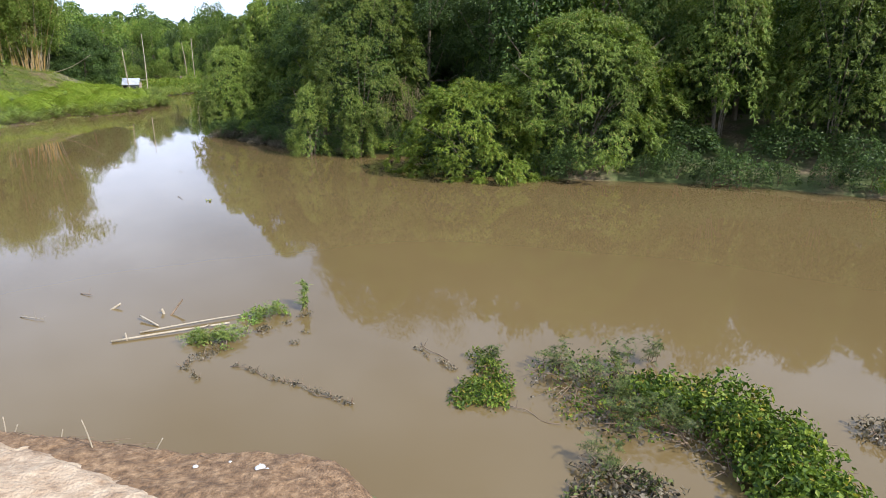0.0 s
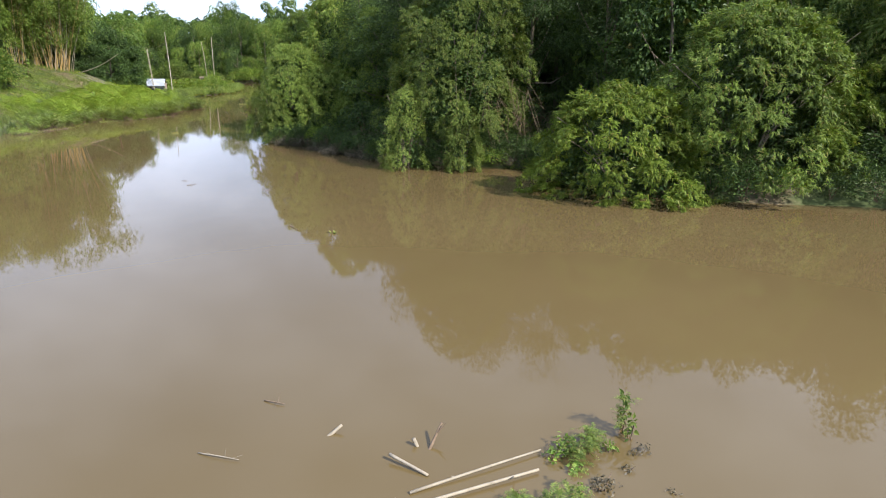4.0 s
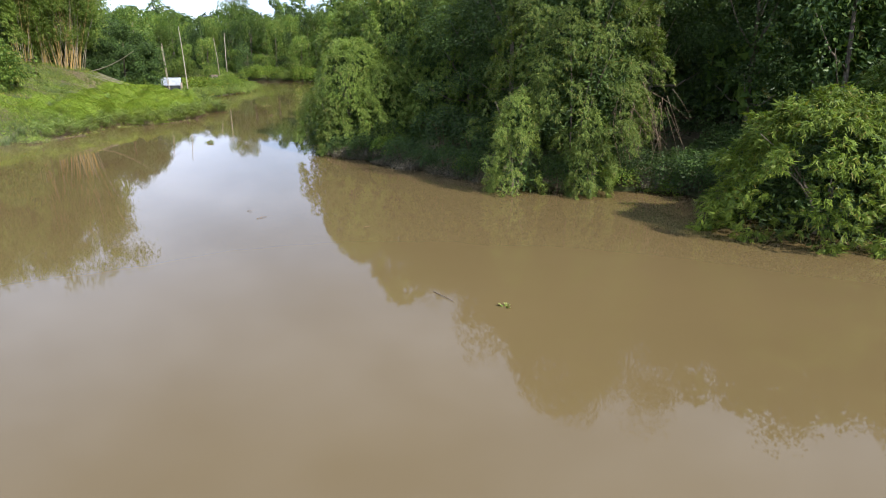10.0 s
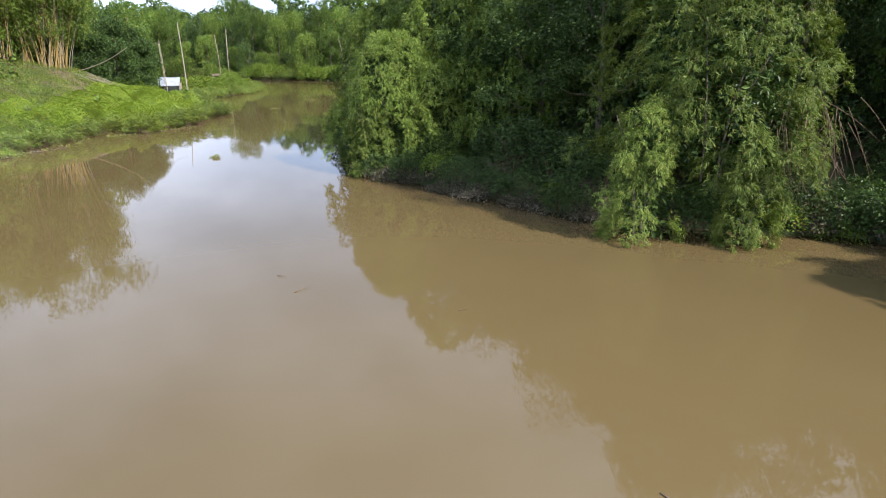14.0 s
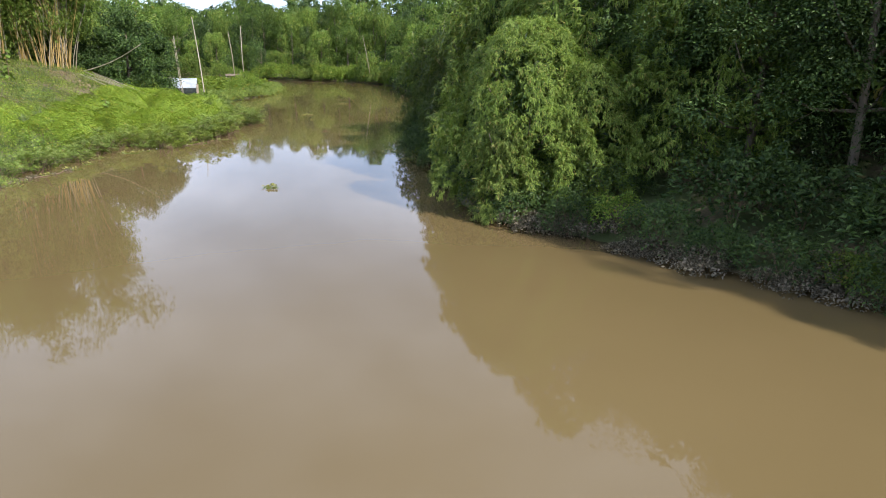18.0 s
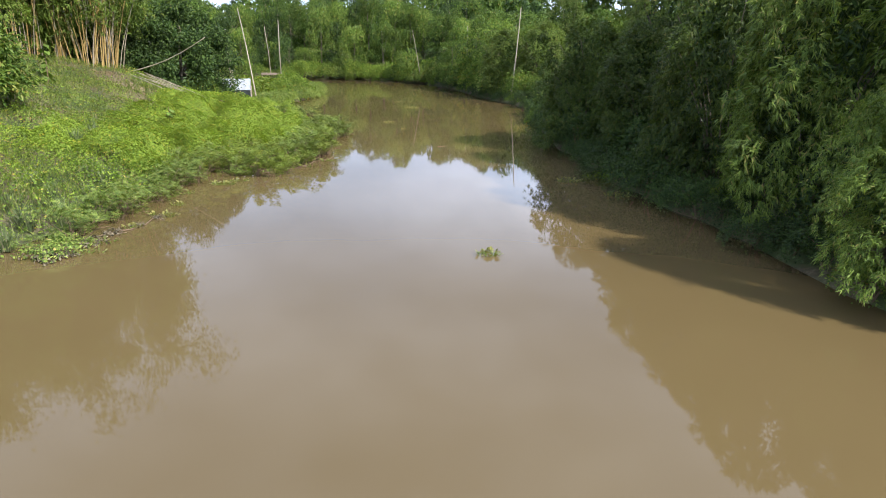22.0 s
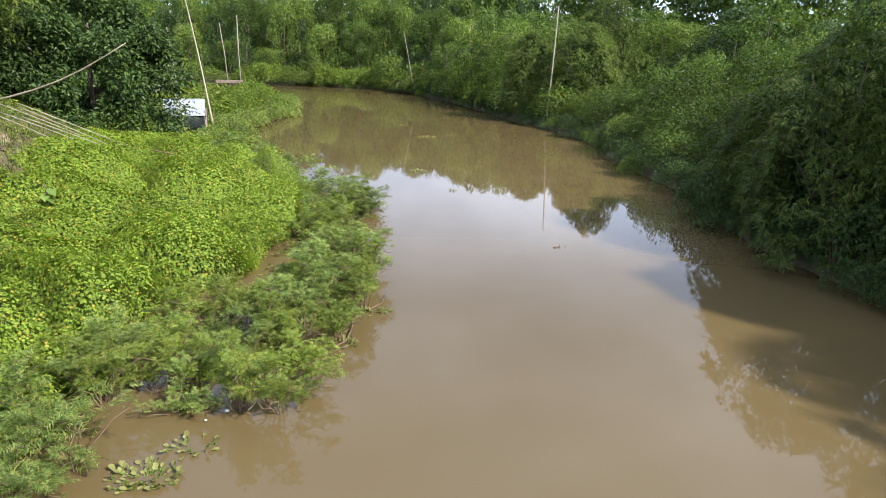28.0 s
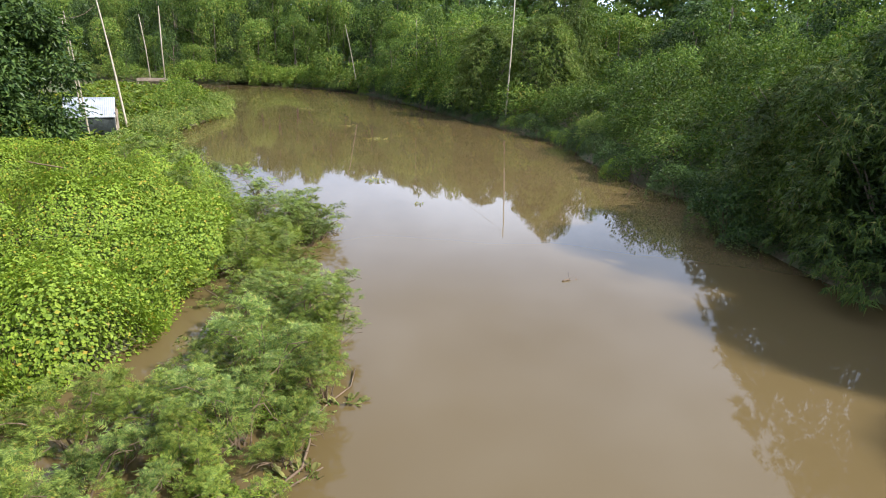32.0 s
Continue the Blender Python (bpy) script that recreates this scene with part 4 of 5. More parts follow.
for i, (x, y) in enumerate(along(np.array([(-47.5, 105), (-49.2, 115), (-48, 126), (-47.6, 133), (-49.5, 144)], float), 1.9, -0.4, 0.4, r2)):
    put(hedge[2], x, y, r2.uniform(0, 360), r2.uniform(0.42, 0.6), r2.uniform(0.8, 1.1), None, "soft grey-green bush at the water's edge")
for x, y, s in ((-50.5, 131, 0.7), (-52.5, 136, 0.8), (-51.5, 126, 0.6), (-46.5, 100.5, 0.45), (-49.5, 92.5, 0.5)):
    put(hedge[0], x, y, 40 * s, s, 0.9)
bin_it(*mims, *far_mims, *under, *muddy, *near_hedge, *hedge)


# tall grass tufts on the slope
def grass_tuft(seed, n=150, h=1.1):
    r = np.random.default_rng(seed)
    a = r.uniform(0, 2 * np.pi, n)
    base = np.stack([0.3 * np.cos(a) * r.random(n), 0.3 * np.sin(a) * r.random(n), 0 * a], 1)
    L = h * r.uniform(0.5, 1.1, n)
    lean = r.uniform(0.2, 0.9, n)
    out = np.stack([np.cos(a), np.sin(a), 0 * a], 1)
    V = []
    for i in range(4):
        u0 = i / 4
        p0 = base + out * (lean * L * u0 ** 1.8 * 0.7)[:, None] + np.array([0, 0, 1.0]) * (L * (u0 - 0.45 * lean * u0 ** 2.5))[:, None]
        V.append(p0)
    S = np.stack([-np.sin(a), np.cos(a), 0 * a], 1) * 0.016
    tip = base + out * (lean * L * 0.7)[:, None] + np.array([0, 0, 1.0]) * (L * (1 - 0.45 * lean))[:, None]
    quads = [np.stack([V[i] - S * (1 - 0.2 * i), V[i] + S * (1 - 0.2 * i)], 1) for i in range(4)]
    W = np.concatenate(quads + [tip[:, None]], 1).reshape(-1, 3)
    k = np.arange(n)[:, None] * 9
    T = [k + [2 * i, 2 * i + 1, 2 * i + 3] for i in range(3)] + [k + [2 * i, 2 * i + 3, 2 * i + 2] for i in range(3)] + [k + [6, 7, 8]]
    ob = thing("grass_tuft", "tuft of long silvery-green grass on the bank", "grass", group="tall grass tufts")
    part("blades_mass", (W, np.concatenate(T)), M_GRASS, ob)
    return ob


tufts = [grass_tuft(71), grass_tuft(72, 120, 0.9)]
for x, y in [(-47.3 + dx, 73.0 + dy) for dx, dy in ((0, 0), (-0.5, 0.6), (0.5, -0.5), (-0.9, 1.3), (0.9, -0.2), (-1.3, 2.0), (0.3, 0.9), (-0.4, 1.8), (1.2, -1.1))] + [(-44.6, 66.5), (-44.0, 67.2), (-44.9, 67.6), (-43.6, 66.0), (-45.2, 70.2), (-44.7, 69.4), (-43.3, 64.5), (-44.2, 63.6), (-44.0, 65.0), (-43.0, 62.2), (-43.6, 61.0), (-44.6, 62.0), (-45.4, 64.6), (-46.0, 66.2), (-43.2, 59.4), (-44.4, 58.6), (-46.4, 70.8), (-47.9, 72.1), (-48.6, 74.4), (-45.8, 67.9), (-42.6, 57.6)]:
    put(tufts[int(r2.integers(2))], x, y, r2.uniform(0, 360), r2.uniform(0.8, 1.2))
bin_it(*tufts)


# tall bamboo with bare yellow culms
def culm_bamboo(seed, clusters, per, h, spread, top_lobes, label):
    r = np.random.default_rng(seed)
    ob = thing("bamboo", label, "bamboo", group="tall bamboo on the bank top")
    ends, mids = [], []
    for c in range(clusters):
        c0 = np.array([spread * r.uniform(-1, 1), 0.6 * spread * r.uniform(-1, 1), -0.3])
        drift = r.normal(0, 0.22, 2)
        for i in range(per):
            b = c0 + np.array([r.normal(0, 0.28), r.normal(0, 0.28), 0])
            hh = h * r.uniform(0.55, 1.1)
            way = drift + r.normal(0, 0.10, 2) * (2.4 if i % 6 == 0 else 1.0)
            s = np.linspace(0, 1, 8)
            path = b + np.stack([way[0] * hh * s ** 1.25, way[1] * hh * s ** 1.25, hh * s * (1 - 0.5 * (way @ way) * s)], 1)
            part("culm", tube(path, np.linspace(0.030, 0.010, 8) * r.uniform(0.7, 1.25), 5), M_CULM if r.random() < 0.7 else M_POLE, ob)
            ends.append(path[5:])
            mids.append(path[2:5])
    E, Q = np.concatenate(ends), np.concatenate(mids)
    C = np.concatenate([E[r.integers(0, len(E), top_lobes)], Q[r.integers(0, len(Q), top_lobes // 3)] + np.array([0, 0.9, 0])]) + r.normal(0, 0.45, (top_lobes + top_lobes // 3, 3))
    m = 90
    c = np.repeat(C, m, 0) + np.repeat(r.uniform(0.7, 1.4, len(C)), m)[:, None] * r.normal(size=(len(C) * m, 3)) * np.array([0.6, 0.6, 0.5])
    d = unit(r.normal(size=c.shape) * 0.7 + np.array([0, 0, -0.6]))
    part("foliage", sprays(c, d, r, 4, 0.32, 0.07), M_BAMBOO, ob)
    return ob


set_at(culm_bamboo(81, 7, 12, 13.5, 2.0, 130, "tall bamboo clump with bare yellow culms on the bank top"), -54.6, 87.2)
set_at(culm_bamboo(82, 4, 10, 13, 1.8, 130, "tall bamboo with pale culms and green leaves above"), -58.8, 84.0)
set_at(culm_bamboo(83, 4, 8, 12.5, 1.6, 130, "leafy tall bamboo at the top of the bank"), -58.0, 76.5)
set_at(bamboo_clump(84, 2.8, 2.6, 9.5, 55, 150, M_BAMBOO, (0.6, 1.1), (0.30, 0.065), 1.2, 0.25, label="bushy green bamboo at the top of the bank"), -57.2, 80.0)
set_at(bamboo_clump(85, 2.6, 2.4, 9.5, 55, 150, M_BAMBOO, (0.6, 1.0), (0.30, 0.065), 1.0, 0.1, label="bushy green bamboo behind the bare culms"), -58.5, 91.5)


def dome_tree(seed, r_xy, h, n, leaf, mat, label):
    """A dense round-headed tree whose long leaves hang to the ground."""
    r = np.random.default_rng(seed)
    ob = thing("tree", label, "tree", group="trees")
    part("trunk", tube([(0, 0, -0.3), (0.1, 0, 0.35 * h), (0.3, 0.1, 0.7 * h)], [0.15, 0.11, 0.05], 8), M_BARK, ob, "", True)
    pieces = []
    for i in range(66):
        a, v = r.uniform(0, 2 * np.pi), r.random() ** 1.25
        rr = np.sqrt(1 - v ** 2.2) * r.uniform(0.4, 1.0)
        c = np.array([r_xy * rr * np.cos(a), r_xy * rr * np.sin(a), 0.06 * h + h * 0.84 * v])
        pieces.append(blob_leaves(r, c, r.uniform(0.7, 1.3), n, leaf))
        if i % 9 == 0:
            part("limb", tube([(0.05, 0, 0.3 * h), c * np.array([0.5, 0.5, 0.7]) + np.array([0, 0, 0.1 * h]), c], [0.1, 0.06, 0.02], 5), M_BARK, ob, "", True)
    part("crown", join(pieces), mat, ob)
    return ob


set_at(dome_tree(91, 4.3, 8.5, 640, 0.22, M_TREE_DARK, "dense dark green round-headed tree beside the hut"), -51.2, 93.9, 0.0, 1.7)
set_at(dome_tree(92, 2.5, 4.2, 260, 0.22, M_TREE_DARK, "small dark bushy tree below the bamboo"), -54.2, 91.0)
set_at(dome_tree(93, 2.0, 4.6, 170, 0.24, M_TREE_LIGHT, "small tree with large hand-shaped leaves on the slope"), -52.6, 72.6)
set_at(broad_tree(94, 17, 3.2, M_TREE, 16, 120, 0.34, 0.55, "tall thin tree with a sparse open crown", 0.16), -70.0, 112.0)


# big heart-shaped leaves climbing a stake
def big_leaf_column(seed, h, n, size):
    r = np.random.default_rng(seed)
    ob = thing("climber", "climbing plant with big heart-shaped leaves", "climber")
    part("stem", tube([(0, 0, -0.2), (0.05, 0.02, h * 0.5), (0, 0.05, h)], [0.03, 0.025, 0.015], 5), M_DEAD, ob)
    for i in range(n):
        a, z = r.uniform(0, 2 * np.pi), h * (i + 0.5) / n
        o = np.array([[np.cos(a), np.sin(a), 0.0]])
        L = np.array([size * r.uniform(0.7, 1.2)])
        part("leaf", leaves(o * 0.12 + np.array([[0, 0, z]]), unit(o + np.array([[0, 0, -0.8]])), unit(o + np.array([[0, 0, 0.5]])), L, L * 0.9, 0.1), M_HYACINTH, ob)
    return ob


set_at(big_leaf_column(95, 2.4, 26, 0.42), -53.5, 80.0)
set_at(big_leaf_column(96, 0.8, 9, 0.40), -46.9, 80.6)
# ---- near bank: bare earth, with litter ----
M_CLAY = rough_mat("pale_clay", [(0.30, (0.20, 0.13, 0.08)), (0.45, (0.36, 0.265, 0.18)), (0.66, (0.50, 0.40, 0.29))], 3.2, 0.95, 1.0, 22)
M_CLOD = rough_mat("brown_soil", [(0.3, (0.075, 0.043, 0.022)), (0.48, (0.18, 0.108, 0.058)), (0.72, (0.36, 0.24, 0.14))], 7.0, 0.95, 1.0, 30)
M_SAND = rough_mat("bare_sandy_soil", [(0.3, (0.20, 0.14, 0.085)), (0.7, (0.36, 0.265, 0.165))], 3.0, 0.95, 0.6, 30)
M_PLASTIC = rough_mat("white_plastic", [(0.3, (0.42, 0.43, 0.44)), (0.7, (0.58, 0.58, 0.57))], 6, 0.35, 0.3, 18)


def draped(name, x0, x1, y0, y1, step, lift, mat, keep, label, rough=0.03, seed=1):
    """A skin of soil that follows the ground, with an uneven rim."""
    xs, ys = np.arange(x0, x1, step), np.arange(y0, y1, step)
    X, Y = np.meshgrid(xs, ys)
    K = keep(X, Y)
    Z = terrain(X, Y) + lift * np.clip(K * 4, -1, 1)
    fz = np.array([noise.noise(Vector((a * 2.3, b * 2.3, seed))) + 0.5 * noise.noise(Vector((a * 7, b * 7, seed))) + 0.35 * noise.noise(Vector((a * 17, b * 17, seed))) for a, b in zip(X.ravel(), Y.ravel())]).reshape(X.shape)
    Z = Z + rough * fz
    nx_, ny_ = len(xs), len(ys)
    q = (np.arange(ny_ - 1)[:, None] * nx_ + np.arange(nx_ - 1)[None])
    ok = (K[:-1, :-1] > 0).ravel()
    q = q.ravel()[ok]
    T = np.concatenate([np.stack([q, q + 1, q + nx_ + 1], 1), np.stack([q, q + nx_ + 1, q + nx_], 1)])
    used, inv = np.unique(T, return_inverse=True)
    ob = part(name, (np.stack([X, Y, Z], -1).reshape(-1, 3)[used], inv.reshape(-1, 3)), mat, None, "", True)
    return tagged(ob, label, "soil", "", "structure")


draped("bank_soil", -14, 0.2, 1.0, 11.5, 0.07, 0.06, M_CLOD, lambda x, y: shore(x, y) + 0.10 + 0.10 * wavy(x, y, 0.35, 3.0), "brown crumbly soil along the bank's edge", 0.06, 3)
draped("bank_clay", -14, -1.8, 1.0, 11.0, 0.06, 0.16, M_CLAY, lambda x, y: shore(x, y) - 0.62 - 0.35 * ramp01(x, -6.5, -4.5) - 0.9 * ramp01(x, -4.8, -2.5) + 0.16 * wavy(x, y, 0.5, 1.0) + 0.10 * wavy(x, y, 0.1, 2.0), "pale dry cracked clay of the near bank", 0.035, 5)
for cx, cy, rx, ry, turn in BARE:
    draped("soil_patch", cx - 2 * rx, cx + 2 * rx, cy - 2 * rx, cy + 2 * rx, 0.1, 0.025, M_SAND, lambda x, y: bareness(x, y) - 0.5 + 0.22 * wavy(x, y, 0.28, 2.0), "patch of bare sandy soil on the slope", 0.05, 7)


def clod(x, y, r, mat, name="clod", label="clod of dry brown earth", category="soil", squash=0.6, seed=0, z=None):
    bm = bmesh.new()
    bmesh.ops.create_icosphere(bm, subdivisions=2, radius=r)
    for v in bm.verts:
        v.co *= 1 + 0.4 * noise.noise(v.co * (1.6 / r) + Vector((seed, 0, 0)))
        v.co.z *= squash
    me = bpy.data.meshes.new(name)
    bm.to_mesh(me)
    bm.free()
    ob = new(name, me)
    me.materials.append(mat)
    ob.location = (x, y, (float(terrain(x, y)) if z is None else z) + 0.3 * r)
    return tagged(ob, label, category)


r3 = np.random.default_rng(31)
for i in range(110):
    x = r3.uniform(-6.6, -0.9)
    y = np.interp(x, [-7.2, -5.5, -3.8, -2.4, -1.5, -1.0], [9.0, 8.75, 8.4, 8.45, 8.2, 7.5]) - r3.uniform(0.05, 0.9)
    tagged(clod(x, y, r3.uniform(0.015, 0.06), M_CLOD, seed=i), group="clods of earth")
for i, (x, y, r_) in enumerate(((-2.6, 7.75, 0.07), (-2.5, 7.7, 0.04), (-3.55, 7.8, 0.04), (-3.1, 7.95, 0.025))):
    clod(x, y, r_, M_PLASTIC, "litter_scrap", "crumpled white plastic scrap on bare soil", "litter", 0.45, i + 90, float(terrain(x, y)) + 0.06)


def stick(name, a, b, r0, r1, mat, label, category="stick", bend=0.0, group="", knots=0):
    """A straight or slightly bowed stick from a to b; knots: stubs of side twigs."""
    a, b = np.array(a, float), np.array(b, float)
    s = np.linspace(0, 1, 7)[:, None]
    side = unit(np.cross(b - a, [0, 0, 1.0]) + 1e-6)
    path = a + (b - a) * s + (side * 0.4 + np.array([0, 0, 0.6])) * bend * np.sin(np.pi * s)
    if knots > 3:
        path = path + side * (0.05 * np.linalg.norm(b - a) * np.sin(9 * s + a[0]))
        path[:, 2] = a[2] + 0.02 * np.sin(7 * s[:, 0])
    ob = thing(name, label, category, tuple(a), group)
    shaft = part("shaft", tube(path - a, np.linspace(r0, r1, 7), 7), mat, ob, "", True)
    rr = np.random.default_rng(int(abs(a[0] * 100 + a[1] * 10)) + 1)
    for i in range(knots):
        p = path[int(rr.integers(1, 6))] - a
        part("side_twig", tube([p, p + unit(rr.normal(size=3) + np.array([0, 0, 0.6])) * rr.uniform(0.08, 0.3)], [r1 * 0.8, r1 * 0.3], 4), mat, shaft)
    return ob


for i, (x, y, dx, h) in enumerate(((-7.0, 8.85, 0.0, 0.33), (-5.25, 8.25, -0.12, 0.52), (-6.85, 8.8, 0.1, 0.2), (-6.0, 8.65, 0.05, 0.18), (-4.4, 8.35, 0.15, 0.22))):
    z = float(terrain(x, y))
    stick("dry_stem", (x, y, z - 0.05), (x + dx, y + 0.03, z + h), 0.014, 0.008, M_POLE, "dry pale stem stuck in the bank's edge", "dry stem", 0.02, "dry stems on the near bank")
for i in range(26):
    x = r3.uniform(-8.2, -3.2)
    y = np.interp(x, [-12, -7.2, -5.5, -3.8, -2.4], [10.3, 9.0, 8.75, 8.4, 8.45]) - r3.uniform(0.0, 0.3)
    z = float(terrain(x, y)) + 0.07
    a = r3.normal(0, 0.5)
    l = r3.uniform(0.12, 0.5)
    stick("debris_twig", (x, y, z), (x + l * np.cos(a), y + l * np.sin(a) * 0.6 - 0.05, z + r3.uniform(0.0, 0.06)), 0.008, 0.004, M_DEAD, "dark dead twig washed up on the bank", "twig", 0.02, "washed-up twigs")

# ---- flooded plants in the near water ----
stick("bamboo_log", (-7.35, 12.85, 0.03), (-5.05, 13.85, 0.05), 0.028, 0.022, M_POLE, "pale bamboo log afloat among drifted weeds", "log", 0.02, "floating logs", 2)
stick("bamboo_log", (-6.95, 13.35, 0.02), (-4.95, 14.35, 0.05), 0.024, 0.016, M_POLE, "weathered wet log afloat among drifted weeds", "log", 0.03, "floating logs", 1)
stick("bamboo_log", (-7.3, 14.15, 0.1), (-6.7, 13.75, 0.02), 0.028, 0.022, M_POLE, "short pale log end rising from the water", "log", 0.0, "floating logs")
stick("tree_stump", (-6.75, 14.35, -0.1), (-6.5, 14.75, 0.28), 0.03, 0.02, M_DEAD, "dark broken branch sticking up from the water", "branch", 0.0, "floating logs", 1)
stick("tree_stump", (-6.85, 14.5, -0.1), (-6.95, 14.55, 0.12), 0.035, 0.035, M_POLE, "pale sawn stump just above the water", "stump", 0.0, "floating logs")
stick("tree_stump", (-8.45, 14.75, -0.08), (-8.15, 14.95, 0.11), 0.035, 0.025, M_POLE, "pale broken wood jutting from the water", "stump", 0.0, "floating logs")
stick("tree_stump", (-7.05, 12.95, 0.0), (-7.15, 13.1, 0.12), 0.025, 0.02, M_POLE, "short cut peg on a floating log", "stump", 0.0, "floating logs")


def weed_patch(name, blobs, n, leaf, mat, label, stems=10, seed=1, ratio=0.55, category="water plant", rise=1.0, stem_mat=None):
    """One tangle of plants made of several low mounds (x, y, radius, height), rooted under water."""
    r = np.random.default_rng(seed)
    B = np.array(blobs, float)
    wt = B[:, 2] ** 2 * (0.6 + B[:, 3])
    pick = r.choice(len(B), n, p=wt / wt.sum())
    a, v = r.uniform(0, 2 * np.pi, n), r.random(n)
    rad = B[pick, 2] * np.sqrt(v) * (1 + 0.25 * np.sin(4 * a + pick) + 0.15 * np.sin(9 * a))
    x, y = B[pick, 0] + rad * np.cos(a), B[pick, 1] + rad * np.sin(a)
    roof = B[pick, 3] * np.sqrt(1 - v ** 1.4) * (0.8 + 0.35 * wavy(x, y, 0.35, seed) + 0.15 * wavy(x, y, 0.13, seed + 2))
    z = np.maximum(0.01, roof * (1 - 0.75 * r.random(n) ** 1.4)) + 0.03 * rise * r.random(n)
    out = np.stack([np.cos(a) * np.sqrt(v), np.sin(a) * np.sqrt(v), 0.7 + 0 * a], 1)
    N = unit(out + 0.75 * r.normal(size=(n, 3)))
    D = unit(np.cross(N, r.normal(size=(n, 3))) + np.array([0, 0, -0.15]))
    L = leaf * r.uniform(0.55, 1.35, n)
    c = B[:, :2].mean(0)
    ob = thing(name, label, category, (c[0], c[1], 0))
    o = np.array([c[0], c[1], 0])
    part("foliage", leaves(np.stack([x, y, z], 1) - o, D, N, L, L * ratio, 0.2), mat, ob)
    for i in range(stems):
        b = B[int(r.integers(len(B)))]
        a = r.uniform(0, 2 * np.pi)
        p0 = np.array([b[0], b[1], -0.15]) - o
        q = np.array([b[0] + b[2] * 1.05 * np.cos(a), b[1] + b[2] * 1.05 * np.sin(a), r.uniform(0.0, 0.12 + 0.5 * b[3])]) - o
        part("stem", tube([p0, (p0 + q) / 2 + np.array([0, 0, 0.3 * b[3] + 0.05]), q], [0.012, 0.009, 0.004], 4), stem_mat or M_DEAD, ob)
    return ob


weed_patch("vine_mound", [(3.75, 10.5, 0.5, 0.5), (4.3, 10.2, 0.6, 0.62), (4.85, 9.8, 0.72, 0.75), (5.1, 9.1, 0.8, 0.82), (5.05, 8.4, 0.8, 0.85), (5.05, 7.8, 0.78, 0.8), (5.1, 7.1, 0.75, 0.75), (5.3, 6.4, 0.7, 0.6)], 11500, 0.095, M_LOW_VINE, "dense green creeper mound over flooded bushes", 24, 101, 0.6, "creeper")
weed_patch("flooded_weeds", [(2.0, 11.4, 0.4, 0.35), (2.6, 11.6, 0.5, 0.4), (3.2, 11.3, 0.6, 0.45), (2.8, 10.4, 0.7, 0.25), (3.5, 10.3, 0.8, 0.3), (2.4, 10.0, 0.5, 0.2), (3.2, 9.5, 0.6, 0.2), (3.9, 9.6, 0.6, 0.2)], 1500, 0.07, M_LOW_VINE, "sparse half-drowned weeds with muddy stems", 40, 102)
weed_patch("flooded_weeds", [(2.6, 10.9, 0.9, 0.4), (3.6, 10.6, 0.7, 0.4), (3.0, 9.8, 0.8, 0.25), (4.1, 8.9, 0.5, 0.3), (4.4, 8.2, 0.4, 0.3)], 800, 0.08, M_MUDDY, "brown mud-coated drowned weeds", 40, 103)
weed_patch("weed_island", [(0.7, 10.6, 0.5, 0.26), (0.95, 11.5, 0.3, 0.3), (0.72, 12.1, 0.2, 0.25), (1.0, 12.0, 0.15, 0.3), (0.45, 10.4, 0.35, 0.15), (1.05, 11.0, 0.35, 0.18), (1.0, 10.4, 0.3, 0.15)], 2300, 0.07, M_LOW_VINE, "small round island of green leafy weeds", 20, 104)
weed_patch("weed_island", [(2.0, 7.6, 0.3, 0.2), (2.9, 7.9, 0.35, 0.22), (2.3, 7.1, 0.5, 0.2)], 520, 0.085, M_DROWNED, "muddy weed tangle near the bank", 30, 105)
weed_patch("weed_island", [(2.4, 7.8, 0.6, 0.25), (2.9, 7.6, 0.5, 0.25)], 700, 0.09, M_MUDDY, "grey drowned twigs and leaves", 18, 106)
weed_patch("weed_island", [(7.3, 9.2, 0.4, 0.35), (7.6, 8.8, 0.4, 0.3)], 500, 0.08, M_MUDDY, "muddy dead weeds standing in the water", 16, 107)
weed_patch("water_weeds", [(-5.3, 12.9, 0.25, 0.16), (-4.75, 12.95, 0.16, 0.22), (-4.55, 13.3, 0.14, 0.2), (-5.6, 13.0, 0.16, 0.12), (-4.7, 12.5, 0.12, 0.12)], 420, 0.06, M_MIMOSA, "drifted green weeds caught on floating logs", 20, 108)
weed_patch("water_weeds", [(-5.1, 12.2, 0.25, 0.05), (-4.9, 12.5, 0.25, 0.06), (-5.3, 11.7, 0.12, 0.03)], 260, 0.05, M_MUDDY, "drowned muddy weeds beneath the surface rim", 14, 109)
weed_patch("water_weeds", [(-4.55, 14.4, 0.2, 0.3), (-4.1, 14.7, 0.14, 0.25), (-4.75, 14.2, 0.16, 0.2), (-3.85, 14.4, 0.12, 0.15), (-4.5, 13.9, 0.12, 0.15)], 330, 0.075, M_HYACINTH, "leafy green water weeds standing in the river", 16, 110)
weed_patch("water_weeds", [(-4.15, 13.5, 0.2, 0.1), (-3.7, 13.9, 0.1, 0.06), (-3.5, 14.3, 0.08, 0.06), (-3.2, 13.4, 0.08, 0.05), (-3.3, 12.8, 0.12, 0.03), (-3.3, 14.4, 0.12, 0.15)], 240, 0.055, M_MUDDY, "half-sunk muddy weeds", 8, 111)
weed_patch("water_weeds", [(-3.5, 15.0, 0.09, 0.7), (-3.45, 14.7, 0.08, 0.45)], 90, 0.10, M_MIMOSA, "single leafy stalk rising from the water", 5, 112)
